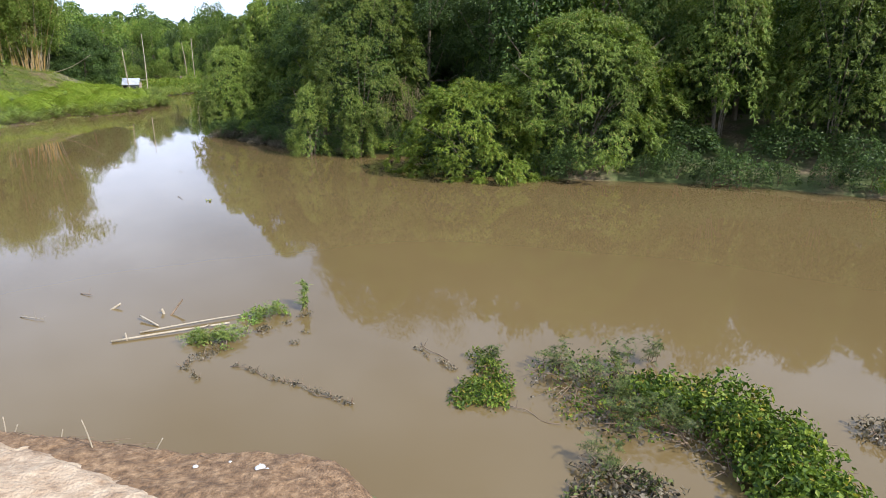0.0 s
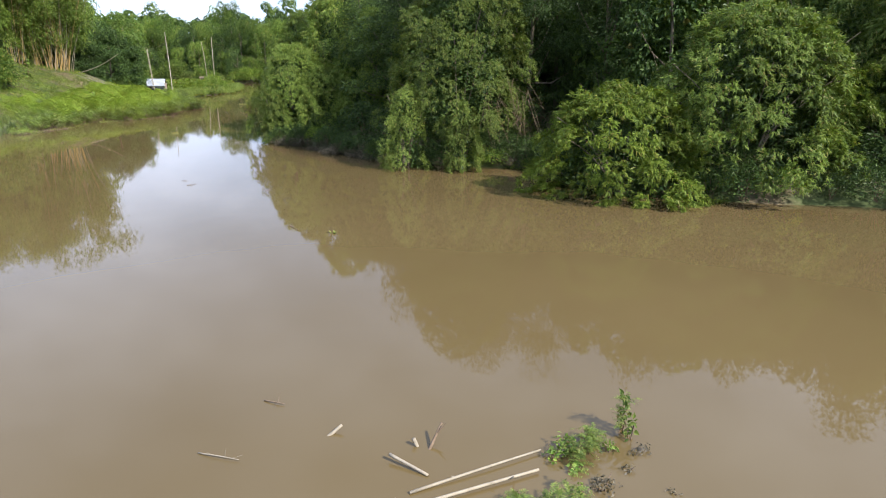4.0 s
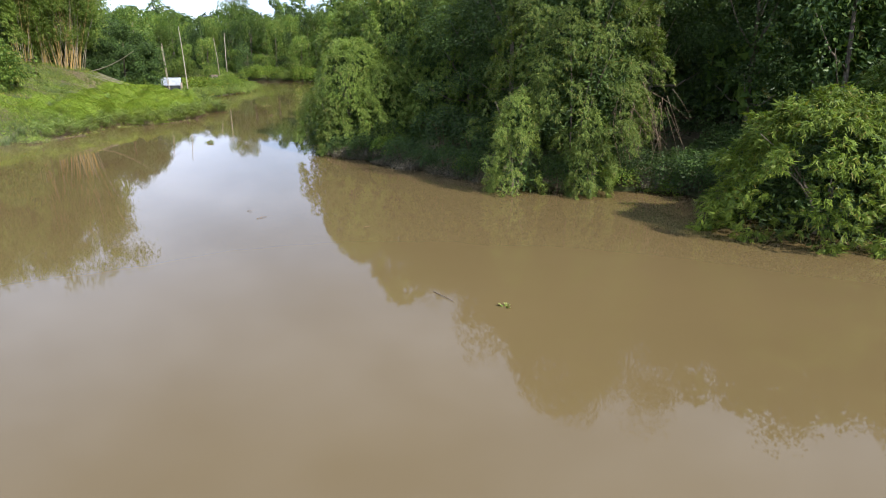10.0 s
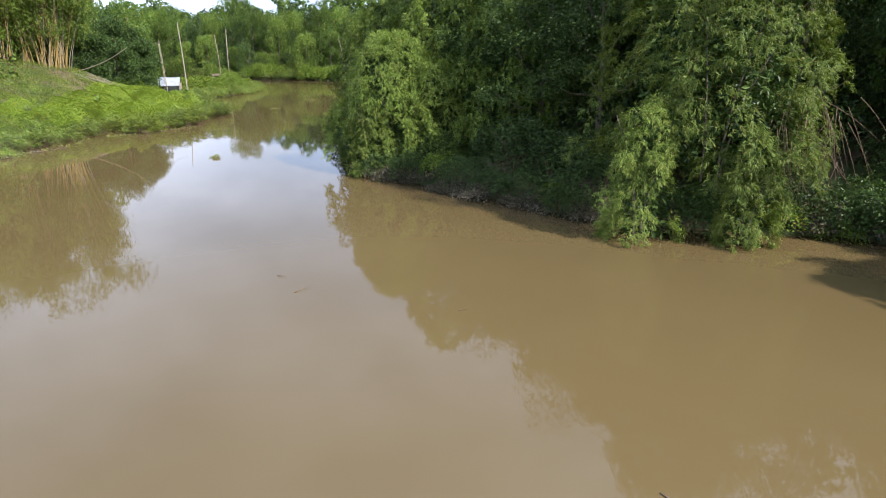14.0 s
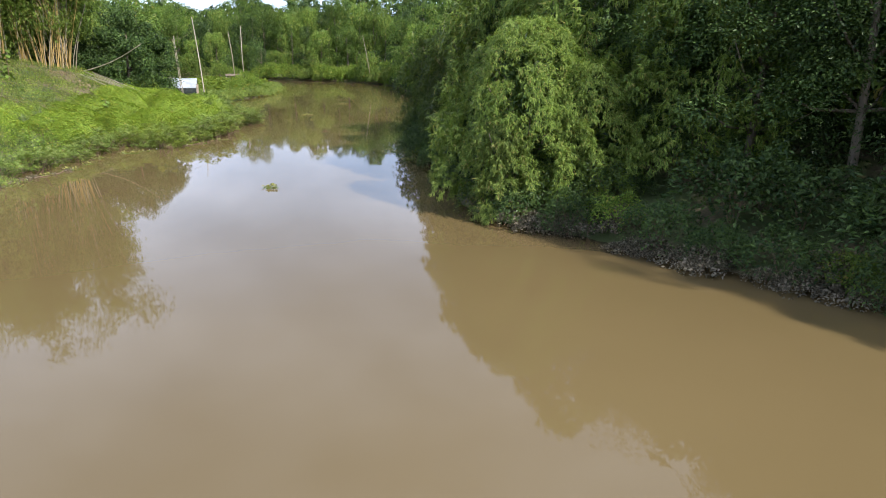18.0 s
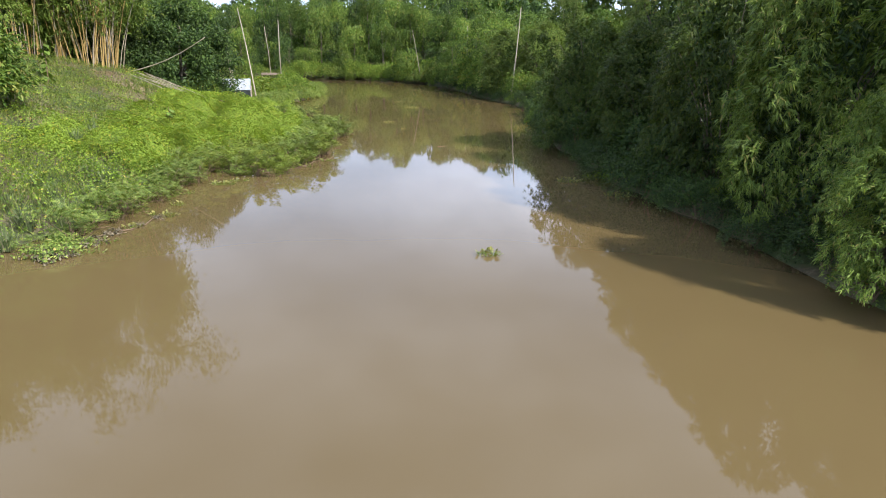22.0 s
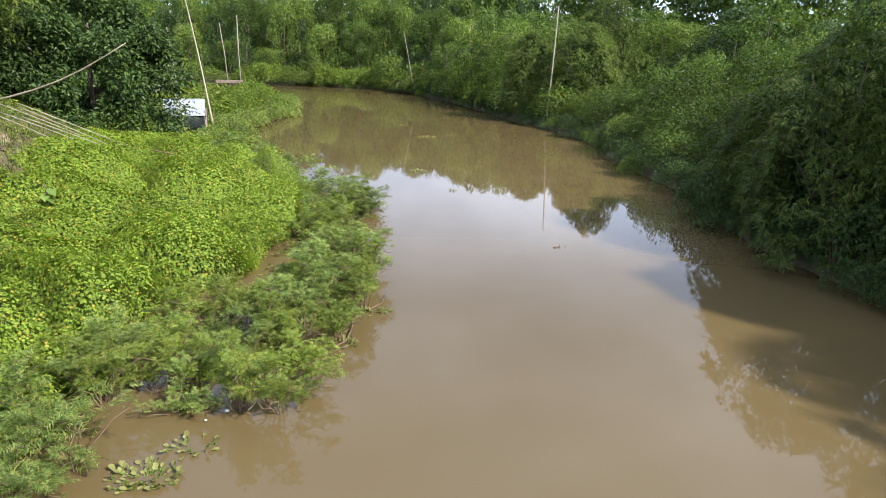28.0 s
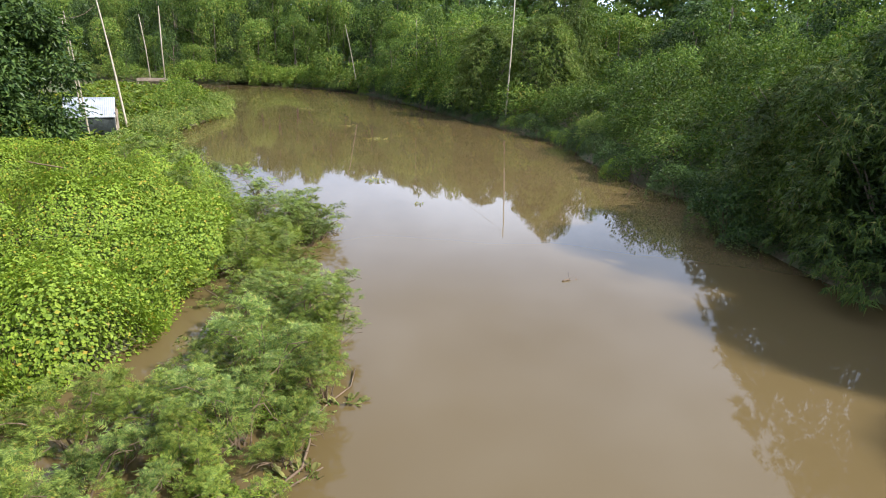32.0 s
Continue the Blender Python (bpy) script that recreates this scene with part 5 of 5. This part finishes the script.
def trail_leaves(a, b, n, seed, label):
    """Small muddy leaves and shoots clustered along a vine on the water."""
    r = np.random.default_rng(seed)
    s = np.linspace(0.02, 1, n)
    spots = [(a[0] + (b[0] - a[0]) * u + r.normal(0, 0.03), a[1] + (b[1] - a[1]) * u + r.normal(0, 0.03), r.uniform(0.03, 0.1), r.uniform(0.02, 0.09)) for u in s]
    return weed_patch("water_weeds", spots, 22 * n, 0.045, M_MUDDY, label, n, seed)


def feathery_weed(x, y, spread, h, stems, seed, label, mat=None):
    """Ragged mimosa shoots standing in the flood."""
    ob = mimosa(seed, spread, h, stems, 16, label, mat, 0.15)
    return set_at(ob, x, y, 40.0 * seed, -0.03)


trail_leaves((-4.3, 11.75), (-2.9, 10.95), 9, 201, "small muddy leaves along a trailing vine")
trail_leaves((-2.95, 10.98), (-1.65, 10.2), 10, 202, "small muddy leaves along a trailing vine")
trail_leaves((-0.6, 12.6), (0.2, 11.5), 8, 203, "small muddy leaves along a trailing vine")
trail_leaves((-5.3, 11.9), (-4.9, 11.2), 6, 204, "small muddy leaves along a trailing vine")
for k, (x, y, spread, h, stems) in enumerate(((-5.2, 12.85, 0.45, 0.22, 9), (-4.8, 13.0, 0.4, 0.3, 8), (-5.5, 12.95, 0.3, 0.2, 6), (-4.4, 14.1, 0.35, 0.25, 6), (-4.2, 14.55, 0.3, 0.3, 6), (-3.5, 14.95, 0.14, 0.6, 3),
                                              (2.3, 11.6, 0.45, 0.5, 8), (2.9, 10.9, 0.6, 0.5, 10), (3.3, 10.2, 0.6, 0.45, 10), (3.1, 9.4, 0.5, 0.4, 9), (3.9, 9.2, 0.5, 0.45, 9), (3.6, 11.5, 0.4, 0.6, 7), (0.9, 11.9, 0.3, 0.3, 6), (2.6, 8.3, 0.5, 0.35, 8), (4.3, 11.9, 0.3, 0.6, 5))):
    feathery_weed(x, y, spread, h, stems, 210 + k, "ragged feathery mimosa shoots standing in the flood", M_DROWNED if k > 5 else M_MIMOSA)
stick("trailing_vine", (-4.3, 11.75, 0.02), (-2.9, 10.95, 0.04), 0.006, 0.005, M_DEAD, "dark vine trailing on the water", "vine", 0.05, "trailing vines", 6)
stick("trailing_vine", (-2.95, 10.98, 0.03), (-1.65, 10.2, 0.03), 0.008, 0.004, M_DEAD, "dark vine with buds trailing on the water", "vine", 0.04, "trailing vines", 7)
stick("trailing_vine", (-0.5, 12.8, 0.02), (0.35, 11.6, 0.03), 0.008, 0.006, M_DEAD, "thin dark vine reaching to a weed island", "vine", 0.08, "trailing vines", 6)
stick("trailing_vine", (1.2, 10.2, 0.02), (2.0, 9.5, 0.02), 0.008, 0.005, M_DEAD, "thin dark vine on the water", "vine", 0.05, "trailing vines", 5)
stick("floating_twig", (-9.7, 15.9, 0.01), (-9.3, 15.75, 0.03), 0.014, 0.006, M_DEAD, "dark twig afloat in the river", "twig", 0.02, "floating twigs", 3)
stick("floating_twig", (-10.3, 14.3, 0.01), (-9.6, 14.1, 0.03), 0.012, 0.005, M_POLE, "pale twig afloat in the river", "twig", 0.03, "floating twigs", 3)
stick("floating_twig", (-12.2, 28.6, 0.01), (-11.7, 27.9, 0.02), 0.012, 0.006, M_DEAD, "thin dark stick afloat in the river", "twig", 0.02, "floating twigs", 1)
stick("floating_twig", (-30.6, 82.2, 0.01), (-30.1, 82.3, 0.03), 0.02, 0.008, M_DEAD, "dark twig afloat in the river", "twig", 0.03, "floating twigs", 4)
stick("floating_twig", (-19.1, 36.5, 0.01), (-18.8, 36.9, 0.02), 0.01, 0.005, M_DEAD, "thin dark stick afloat in the river", "twig", 0.02, "floating twigs", 2)
stick("floating_twig", (-14.85, 35.3, 0.01), (-14.65, 35.36, 0.02), 0.01, 0.005, M_DEAD, "thin dark stick afloat in the river", "twig", 0.02, "floating twigs", 1)
stick("floating_twig", (-19.85, 37.8, 0.01), (-19.6, 37.74, 0.02), 0.01, 0.005, M_DEAD, "thin dark stick afloat in the river", "twig", 0.02, "floating twigs", 1)


def hyacinth(x, y, n, spread, seed, label="floating water hyacinth with upright glossy leaves", size=1.0):
    """A raft of rosettes: each leaf a rounded blade on its swollen stalk."""
    r = np.random.default_rng(seed)
    ob = thing("water_hyacinth", label, "water plant", (x, y, 0), "floating water hyacinths")
    for i in range(int(1.7 * n)):
        a, q = r.uniform(0, 2 * np.pi), spread * np.sqrt(r.random())
        c = np.array([q * np.cos(a), 0.6 * q * np.sin(a), 0.0])
        o = unit(np.array([np.cos(a) + r.normal(0, 0.7), np.sin(a) + r.normal(0, 0.7), r.uniform(0.15, 1.2)]))
        s = size * r.uniform(0.04, 0.11)
        tip = c + o * s
        stalk = tube([c - np.array([0, 0, 0.03]), (c + tip) / 2, tip], [0.010, 0.014, 0.006], 4)
        L = size * r.uniform(0.07, 0.13)
        k = np.linspace(0, 2 * np.pi, 9)[:-1]
        side = unit(np.cross(o, [0, 0, 1.0]) + 1e-6)
        up = np.cross(side, o)
        rim = tip + o * (0.5 * L) + np.outer(np.cos(k), o) * 0.5 * L + np.outer(np.sin(k), side) * 0.42 * L + np.outer(np.abs(np.sin(k)), up) * 0.10 * L
        V = np.concatenate([[tip + o * 0.5 * L], rim])
        part("leaf", join([stalk, (V, np.array([(0, 1 + j, 1 + (j + 1) % 8) for j in range(8)]))]), M_HYACINTH, ob)
    return ob


hyacinth(-28.9, 59.3, 24, 0.32, 121)
hyacinth(-33.4, 92.0, 7, 0.2, 122, "small floating water hyacinth", 0.6)
hyacinth(-34.75, 97.2, 24, 0.6, 123)
hyacinth(-33.7, 113.1, 26, 0.85, 124)
hyacinth(-10.4, 27.6, 9, 0.13, 125, "small floating water hyacinth", 0.6)
hyacinth(-35.8, 122, 16, 0.7, 126)
hyacinth(-39.5, 139, 16, 0.9, 127)
hyacinth(-24.3, 70.9, 26, 0.6, 128, "low raft of water hyacinth near the shaded bank")
hyacinth(-22.9, 67.7, 20, 0.5, 129, "low raft of water hyacinth near the shaded bank")
for i, (x, y, n, s) in enumerate(((-40.9, 59.3, 16, 0.6), (-41.0, 60.4, 24, 0.6), (-40.8, 62.2, 14, 0.35), (-40.35, 63.8, 20, 0.5), (-40.5, 65.6, 12, 0.4), (-40.2, 69.7, 50, 0.55), (-39.7, 70.5, 16, 0.4), (-39.0, 72.6, 20, 0.5), (-37.5, 74.4, 18, 0.4), (-36.8, 76.4, 16, 0.4), (-37.3, 88.0, 24, 0.6), (-41.2, 67.6, 14, 0.5))):
    hyacinth(x, y, n, s, 140 + i, "water hyacinths stranded along the weedy edge")
weed_patch("green_shallows", [(-21.6, 73.0, 0.9, 0.4), (-22.4, 71.6, 0.9, 0.35), (-21.5, 71.0, 1.0, 0.45)], 1500, 0.13, M_VINE, "bright green weeds at the foot of the shaded bank", 14, 161)
# drifted strip of weeds and sticks along the left edge
weed_patch("drift_line", [(-41.5, 58.8, 0.6, 0.25), (-41.2, 60.2, 0.45, 0.2), (-41.0, 61.3, 0.35, 0.12), (-40.7, 62.4, 0.25, 0.08), (-40.4, 63.4, 0.25, 0.1)], 900, 0.09, M_MUDDY, "drift line of muddy weeds and twigs", 40, 162)
weed_patch("drift_line", [(-41.6, 59.0, 0.7, 0.5), (-42.0, 60.3, 0.5, 0.35), (-41.3, 60.0, 0.4, 0.3)], 1500, 0.09, M_MIMOSA, "green weeds on a drift line", 12, 163)
for k, (x, y, spread, h) in enumerate(((-42.1, 60.3, 0.5, 0.5), (-41.7, 59.8, 0.45, 0.4), (-42.4, 59.3, 0.5, 0.45), (-42.5, 62.0, 0.5, 0.35), (-42.2, 63.2, 0.5, 0.4))):
    feathery_weed(x, y, spread, h, 9, 240 + k, "ragged feathery mimosa shoots on the drift line", M_MIMOSA if k < 3 else M_MUDDY)
stick("driftwood", (-41.4, 59.9, 0.03), (-40.3, 63.9, 0.03), 0.03, 0.012, M_DEAD, "long dark branch lying along the water's edge", "branch", 0.1, "driftwood", 6)
stick("driftwood", (-39.0, 72.2, 0.04), (-37.2, 74.6, 0.05), 0.025, 0.012, M_DEAD, "dark branch under the mimosa edge", "branch", 0.1, "driftwood", 5)
stick("driftwood", (-37.8, 74.0, 0.04), (-36.6, 77.6, 0.06), 0.025, 0.012, M_DEAD, "dark branch under the mimosa edge", "branch", 0.15, "driftwood", 5)
for i, (x, y) in enumerate(((-39.7, 71.3), (-39.4, 71.6), (-38.2, 73.6), (-39.9, 70.9), (-41.0, 60.9))):
    clod(x, y, 0.03 + 0.012 * (i % 3), M_PLASTIC, "litter_scrap", "pale plastic scrap caught in drifted weeds", "litter", 0.4, i + 190, 0.02)

# dead twigs under the hanging bamboo
for i in range(44):
    x0, y0 = r3.uniform(-4.2, -1.4), r3.uniform(42.0, 43.6)
    z0 = r3.uniform(2.5, 5.0)
    stick("dead_branch", (x0, y0, z0), (x0 + r3.normal(0.2, 0.7), y0 - r3.uniform(0.0, 1.0), z0 - r3.uniform(1.2, 2.6)), 0.012, 0.004, M_DEAD, "bare brown dead branch hanging under the bamboo", "dead branch", 0.2, "dead branches under the bamboo", 3)

# ---- fishing hut, lift-net platforms and poles ----
M_SHEET = rough_mat("zinc_sheet", [(0.35, (0.33, 0.35, 0.38)), (0.65, (0.50, 0.53, 0.58))], 2.5, 0.42, 0.1, 30, 0.25)
M_TARP = rough_mat("dark_tarpaulin", [(0.3, (0.012, 0.016, 0.016)), (0.7, (0.035, 0.045, 0.042))], 4, 0.55, 0.4, 14)
M_PLANK = rough_mat("grey_plank", [(0.3, (0.20, 0.15, 0.11)), (0.7, (0.38, 0.30, 0.23))], 3, 0.85, 0.4, 30, 0, (1, 0.15, 1))


def box(x0, x1, y0, y1, z0, z1, bevel=0.01):
    bm = bmesh.new()
    bmesh.ops.create_cube(bm, size=1.0)
    for v in bm.verts:
        v.co = Vector(((x0 + x1) / 2 + v.co.x * (x1 - x0), (y0 + y1) / 2 + v.co.y * (y1 - y0), (z0 + z1) / 2 + v.co.z * (z1 - z0)))
    bmesh.ops.bevel(bm, geom=bm.edges[:], offset=bevel, segments=1, affect="EDGES")
    bmesh.ops.triangulate(bm, faces=bm.faces[:])
    bm.verts.index_update()
    out = np.array([v.co[:] for v in bm.verts]), np.array([[v.index for v in f.verts] for f in bm.faces])
    bm.free()
    return out


def sheet(nu, nv, f, thick, side):
    """A thin sheet given by f(u, v), with both faces and a rim."""
    u, v = np.meshgrid(np.linspace(0, 1, nu), np.linspace(0, 1, nv))
    P = np.stack(f(u, v), -1).reshape(-1, 3)
    q = (np.arange(nv - 1)[:, None] * nu + np.arange(nu - 1)[None]).ravel()
    T = np.concatenate([np.stack([q, q + 1, q + nu + 1], 1), np.stack([q, q + nu + 1, q + nu], 1)])
    n = len(P)
    rim = list(range(nu)) + list(range(2 * nu - 1, n, nu)) + list(range(n - 2, n - nu - 1, -1)) + list(range(n - 2 * nu, 0, -nu))
    R = [(rim[i], rim[(i + 1) % len(rim)]) for i in range(len(rim))]
    E = np.array([(b, a, a + n) for a, b in R] + [(b, a + n, b + n) for a, b in R])
    return np.concatenate([P, P + np.array(side) * thick]), np.concatenate([T, T[:, ::-1] + n, E])


hut = thing("fishing_hut", "small stilt hut with zinc roof and dark tarpaulin wall", "hut", (-50.2, 105.9, 0.22))
hut.scale = (1.22, 1.22, 1.22)
hut.rotation_euler.z = radians(13)
part("roof", sheet(90, 8, lambda u, v: (-1.4 + 2.17 * u, -0.30 + 0.95 * v, 1.62 + 0.86 * v + 0.011 * np.sin(u * 150)), 0.006, (0, 0.5, -0.8)), M_SHEET, hut, "pale weathered zinc sheet roof", True)
part("roof", sheet(90, 6, lambda u, v: (-1.4 + 2.17 * u, 0.64 + 0.8 * v, 2.47 - 0.5 * v + 0.011 * np.sin(u * 150)), 0.006, (0, 0.3, -0.9)), M_SHEET, hut, "pale weathered zinc sheet roof", True)
part("tarpaulin", sheet(30, 16, lambda u, v: (-0.74 + 1.5 * u, -0.22 + 0.05 * np.sin(9 * u + 4 * v) - 0.06 * np.sin(np.pi * v), 1.64 - (0.98 - 0.10 * np.sin(np.pi * u) - 0.08 * u) * v + 0.03 * np.sin(14 * u) * v), 0.006, (0, 1, 0)), M_TARP, hut, "sagging dark tarpaulin", True)
part("tarpaulin", sheet(16, 12, lambda u, v: (0.78 + 0.03 * np.sin(8 * u + 5 * v), -0.2 + 1.3 * u, 1.9 - 1.1 * v), 0.006, (-1, 0, 0)), M_PLANK, hut, "brown matting side wall", True)
part("back_wall", box(-1.3, 0.76, 1.2, 1.23, 0.7, 1.95), M_PLANK, hut)
part("side_wall", box(-1.33, -1.3, -0.1, 1.19, 0.75, 1.9), M_PLANK, hut)
floor_frame = part("floor_frame", box(-1.35, 0.8, -0.1, 1.28, 0.64, 0.695), M_POLE, hut)
for i in range(11):
    part("floor_plank", box(-1.35 + 0.19 * i, -1.35 + 0.19 * i + 0.17, -0.12, 1.3, 0.70, 0.74), M_PLANK, floor_frame)
for x, y in ((-1.4, -0.2), (-0.8, -0.2), (0.8, -0.2), (-1.4, 1.25), (0.8, 1.25)):
    part("post", tube([(0.92 * x, y, -0.8), (0.92 * x + 0.02, y, 0.6), (0.92 * x, y, 1.62)], [0.04, 0.035, 0.03], 7), M_POLE, hut, "", True)
for z in (0.66, 1.60):
    part("beam", tube([(-1.35, -0.12, z), (0.0, -0.12, z + 0.02), (0.8, -0.12, z)], 0.03, 6), M_POLE, hut, "", True)


def pole(base, top, r0=0.06, r1=0.035, label="tall slender bamboo pole of a fishing lift net", bow=0.15):
    return stick("net_pole", base, top, r0, r1, M_POLE, label, "pole", bow, "lift-net poles", 0)


pole((-50.32, 104.85, 0.17), (-51.1, 105.57, 7.85), 0.055, 0.03, "bamboo pole leaning beside the hut", 0.05)
pole((-50.68, 105.33, 0.17), (-51.4, 106.05, 7.49), 0.05, 0.03, "bamboo pole leaning beside the hut", 0.05)
pole((-50.0, 110.4, 1.0), (-54.0, 119.5, 10.6), 0.075, 0.045, "long leaning bamboo pole behind the hut")
pole((-21.8, 122.0, 0.2), (-20.6, 125.0, 11.2), 0.085, 0.05, "tall pale lift-net pole at the water's edge")
pole((-21.9, 121.9, 1.6), (-21.2, 121.0, 0.0), 0.05, 0.03, "short prop pole at the water's edge")
pole((-34.0, 150.0, 2.8), (-35.2, 150.6, 9.4), 0.05, 0.03, "thin far lift-net pole before the trees")
pole((-26.3, 150.5, 2.9), (-26.2, 151.0, 10.2), 0.05, 0.03, "thin far lift-net pole before the trees")
deck = thing("net_platform", "weathered plank platform on stilts with two tall poles", "platform", (-58.6, 151.0, 0.9))
deck_frame = part("deck_frame", box(-1.58, 1.58, -0.85, 0.85, 1.50, 1.615), M_POLE, deck)
for i in range(12):
    part("plank", box(-1.6 + 0.27 * i, -1.6 + 0.27 * i + 0.25, -0.9, 0.9, 1.62, 1.68), M_PLANK, deck_frame)
part("front_board", box(-1.62, 1.62, -0.96, -0.92, 1.35, 1.72), M_PLANK, deck, "grey plank board")
for x, y in ((-1.5, -0.8), (1.5, -0.8), (-1.5, 0.8), (1.5, 0.8)):
    part("stilt", tube([(x, y, -0.8), (x, y, 1.6)], [0.06, 0.05], 7), M_POLE, deck, "", True)
part("pole", tube([(1.45, 0, 0.2), (1.4, 0, 5), (1.5, 0, 10.0)], [0.09, 0.08, 0.05], 7), M_POLE, deck, "", True)
part("pole", tube([(-0.3, 0.3, 0.2), (-0.5, 0.3, 5), (-0.9, 0.3, 9.0)], [0.08, 0.07, 0.04], 7), M_POLE, deck, "", True)


def rope(a, b, sag, r=0.012, label="thin sagging net rope"):
    a, b = np.array(a, float), np.array(b, float)
    s = np.linspace(0, 1, 14)[:, None]
    ob = thing("net_rope", label, "rope", tuple(a), "net ropes")
    part("cord", tube((b - a) * s - np.array([0, 0, 4 * sag]) * s * (1 - s), r, 4), M_DEAD, ob)
    return ob


rope((-20.7, 124.8, 10.5), (-34.5, 151, 5.5), 1.0)
rope((-57.2, 151.0, 9.8), (-40.0, 185.0, 3.0), 1.2)
rope((-49.2, 98.8, 7.3), (-54.0, 119.5, 9.0), 0.4)
rope((-53.5, 88.2, 4.9), (-45.6, 88.6, 2.2), 0.3, 0.022, "thick rope slung along the bank")
# bamboo poles leaning and lying on the slope below the dark tree
stick("bamboo_pole", (-52.6, 88.0, 4.3), (-46.8, 87.8, 6.7), 0.045, 0.02, M_POLE, "long bowed bamboo pole leaning against the tree", "pole", -0.5, "poles on the slope")
for i in range(7):
    x0, y0 = -51.4 + 0.5 * (i % 3), 85.6 + 0.4 * i
    stick("bamboo_pole", (x0, y0, float(terrain(x0, y0)) + 0.45 + 0.06 * (i % 3)), (x0 + 2.9 + 0.2 * (i % 3), y0 - 0.5 + 0.12 * i, float(terrain(x0 + 3, y0)) + 0.55), 0.024, 0.014, M_POLE, "pale bamboo pole lying on the weedy slope", "pole", 0.05, "poles on the slope")
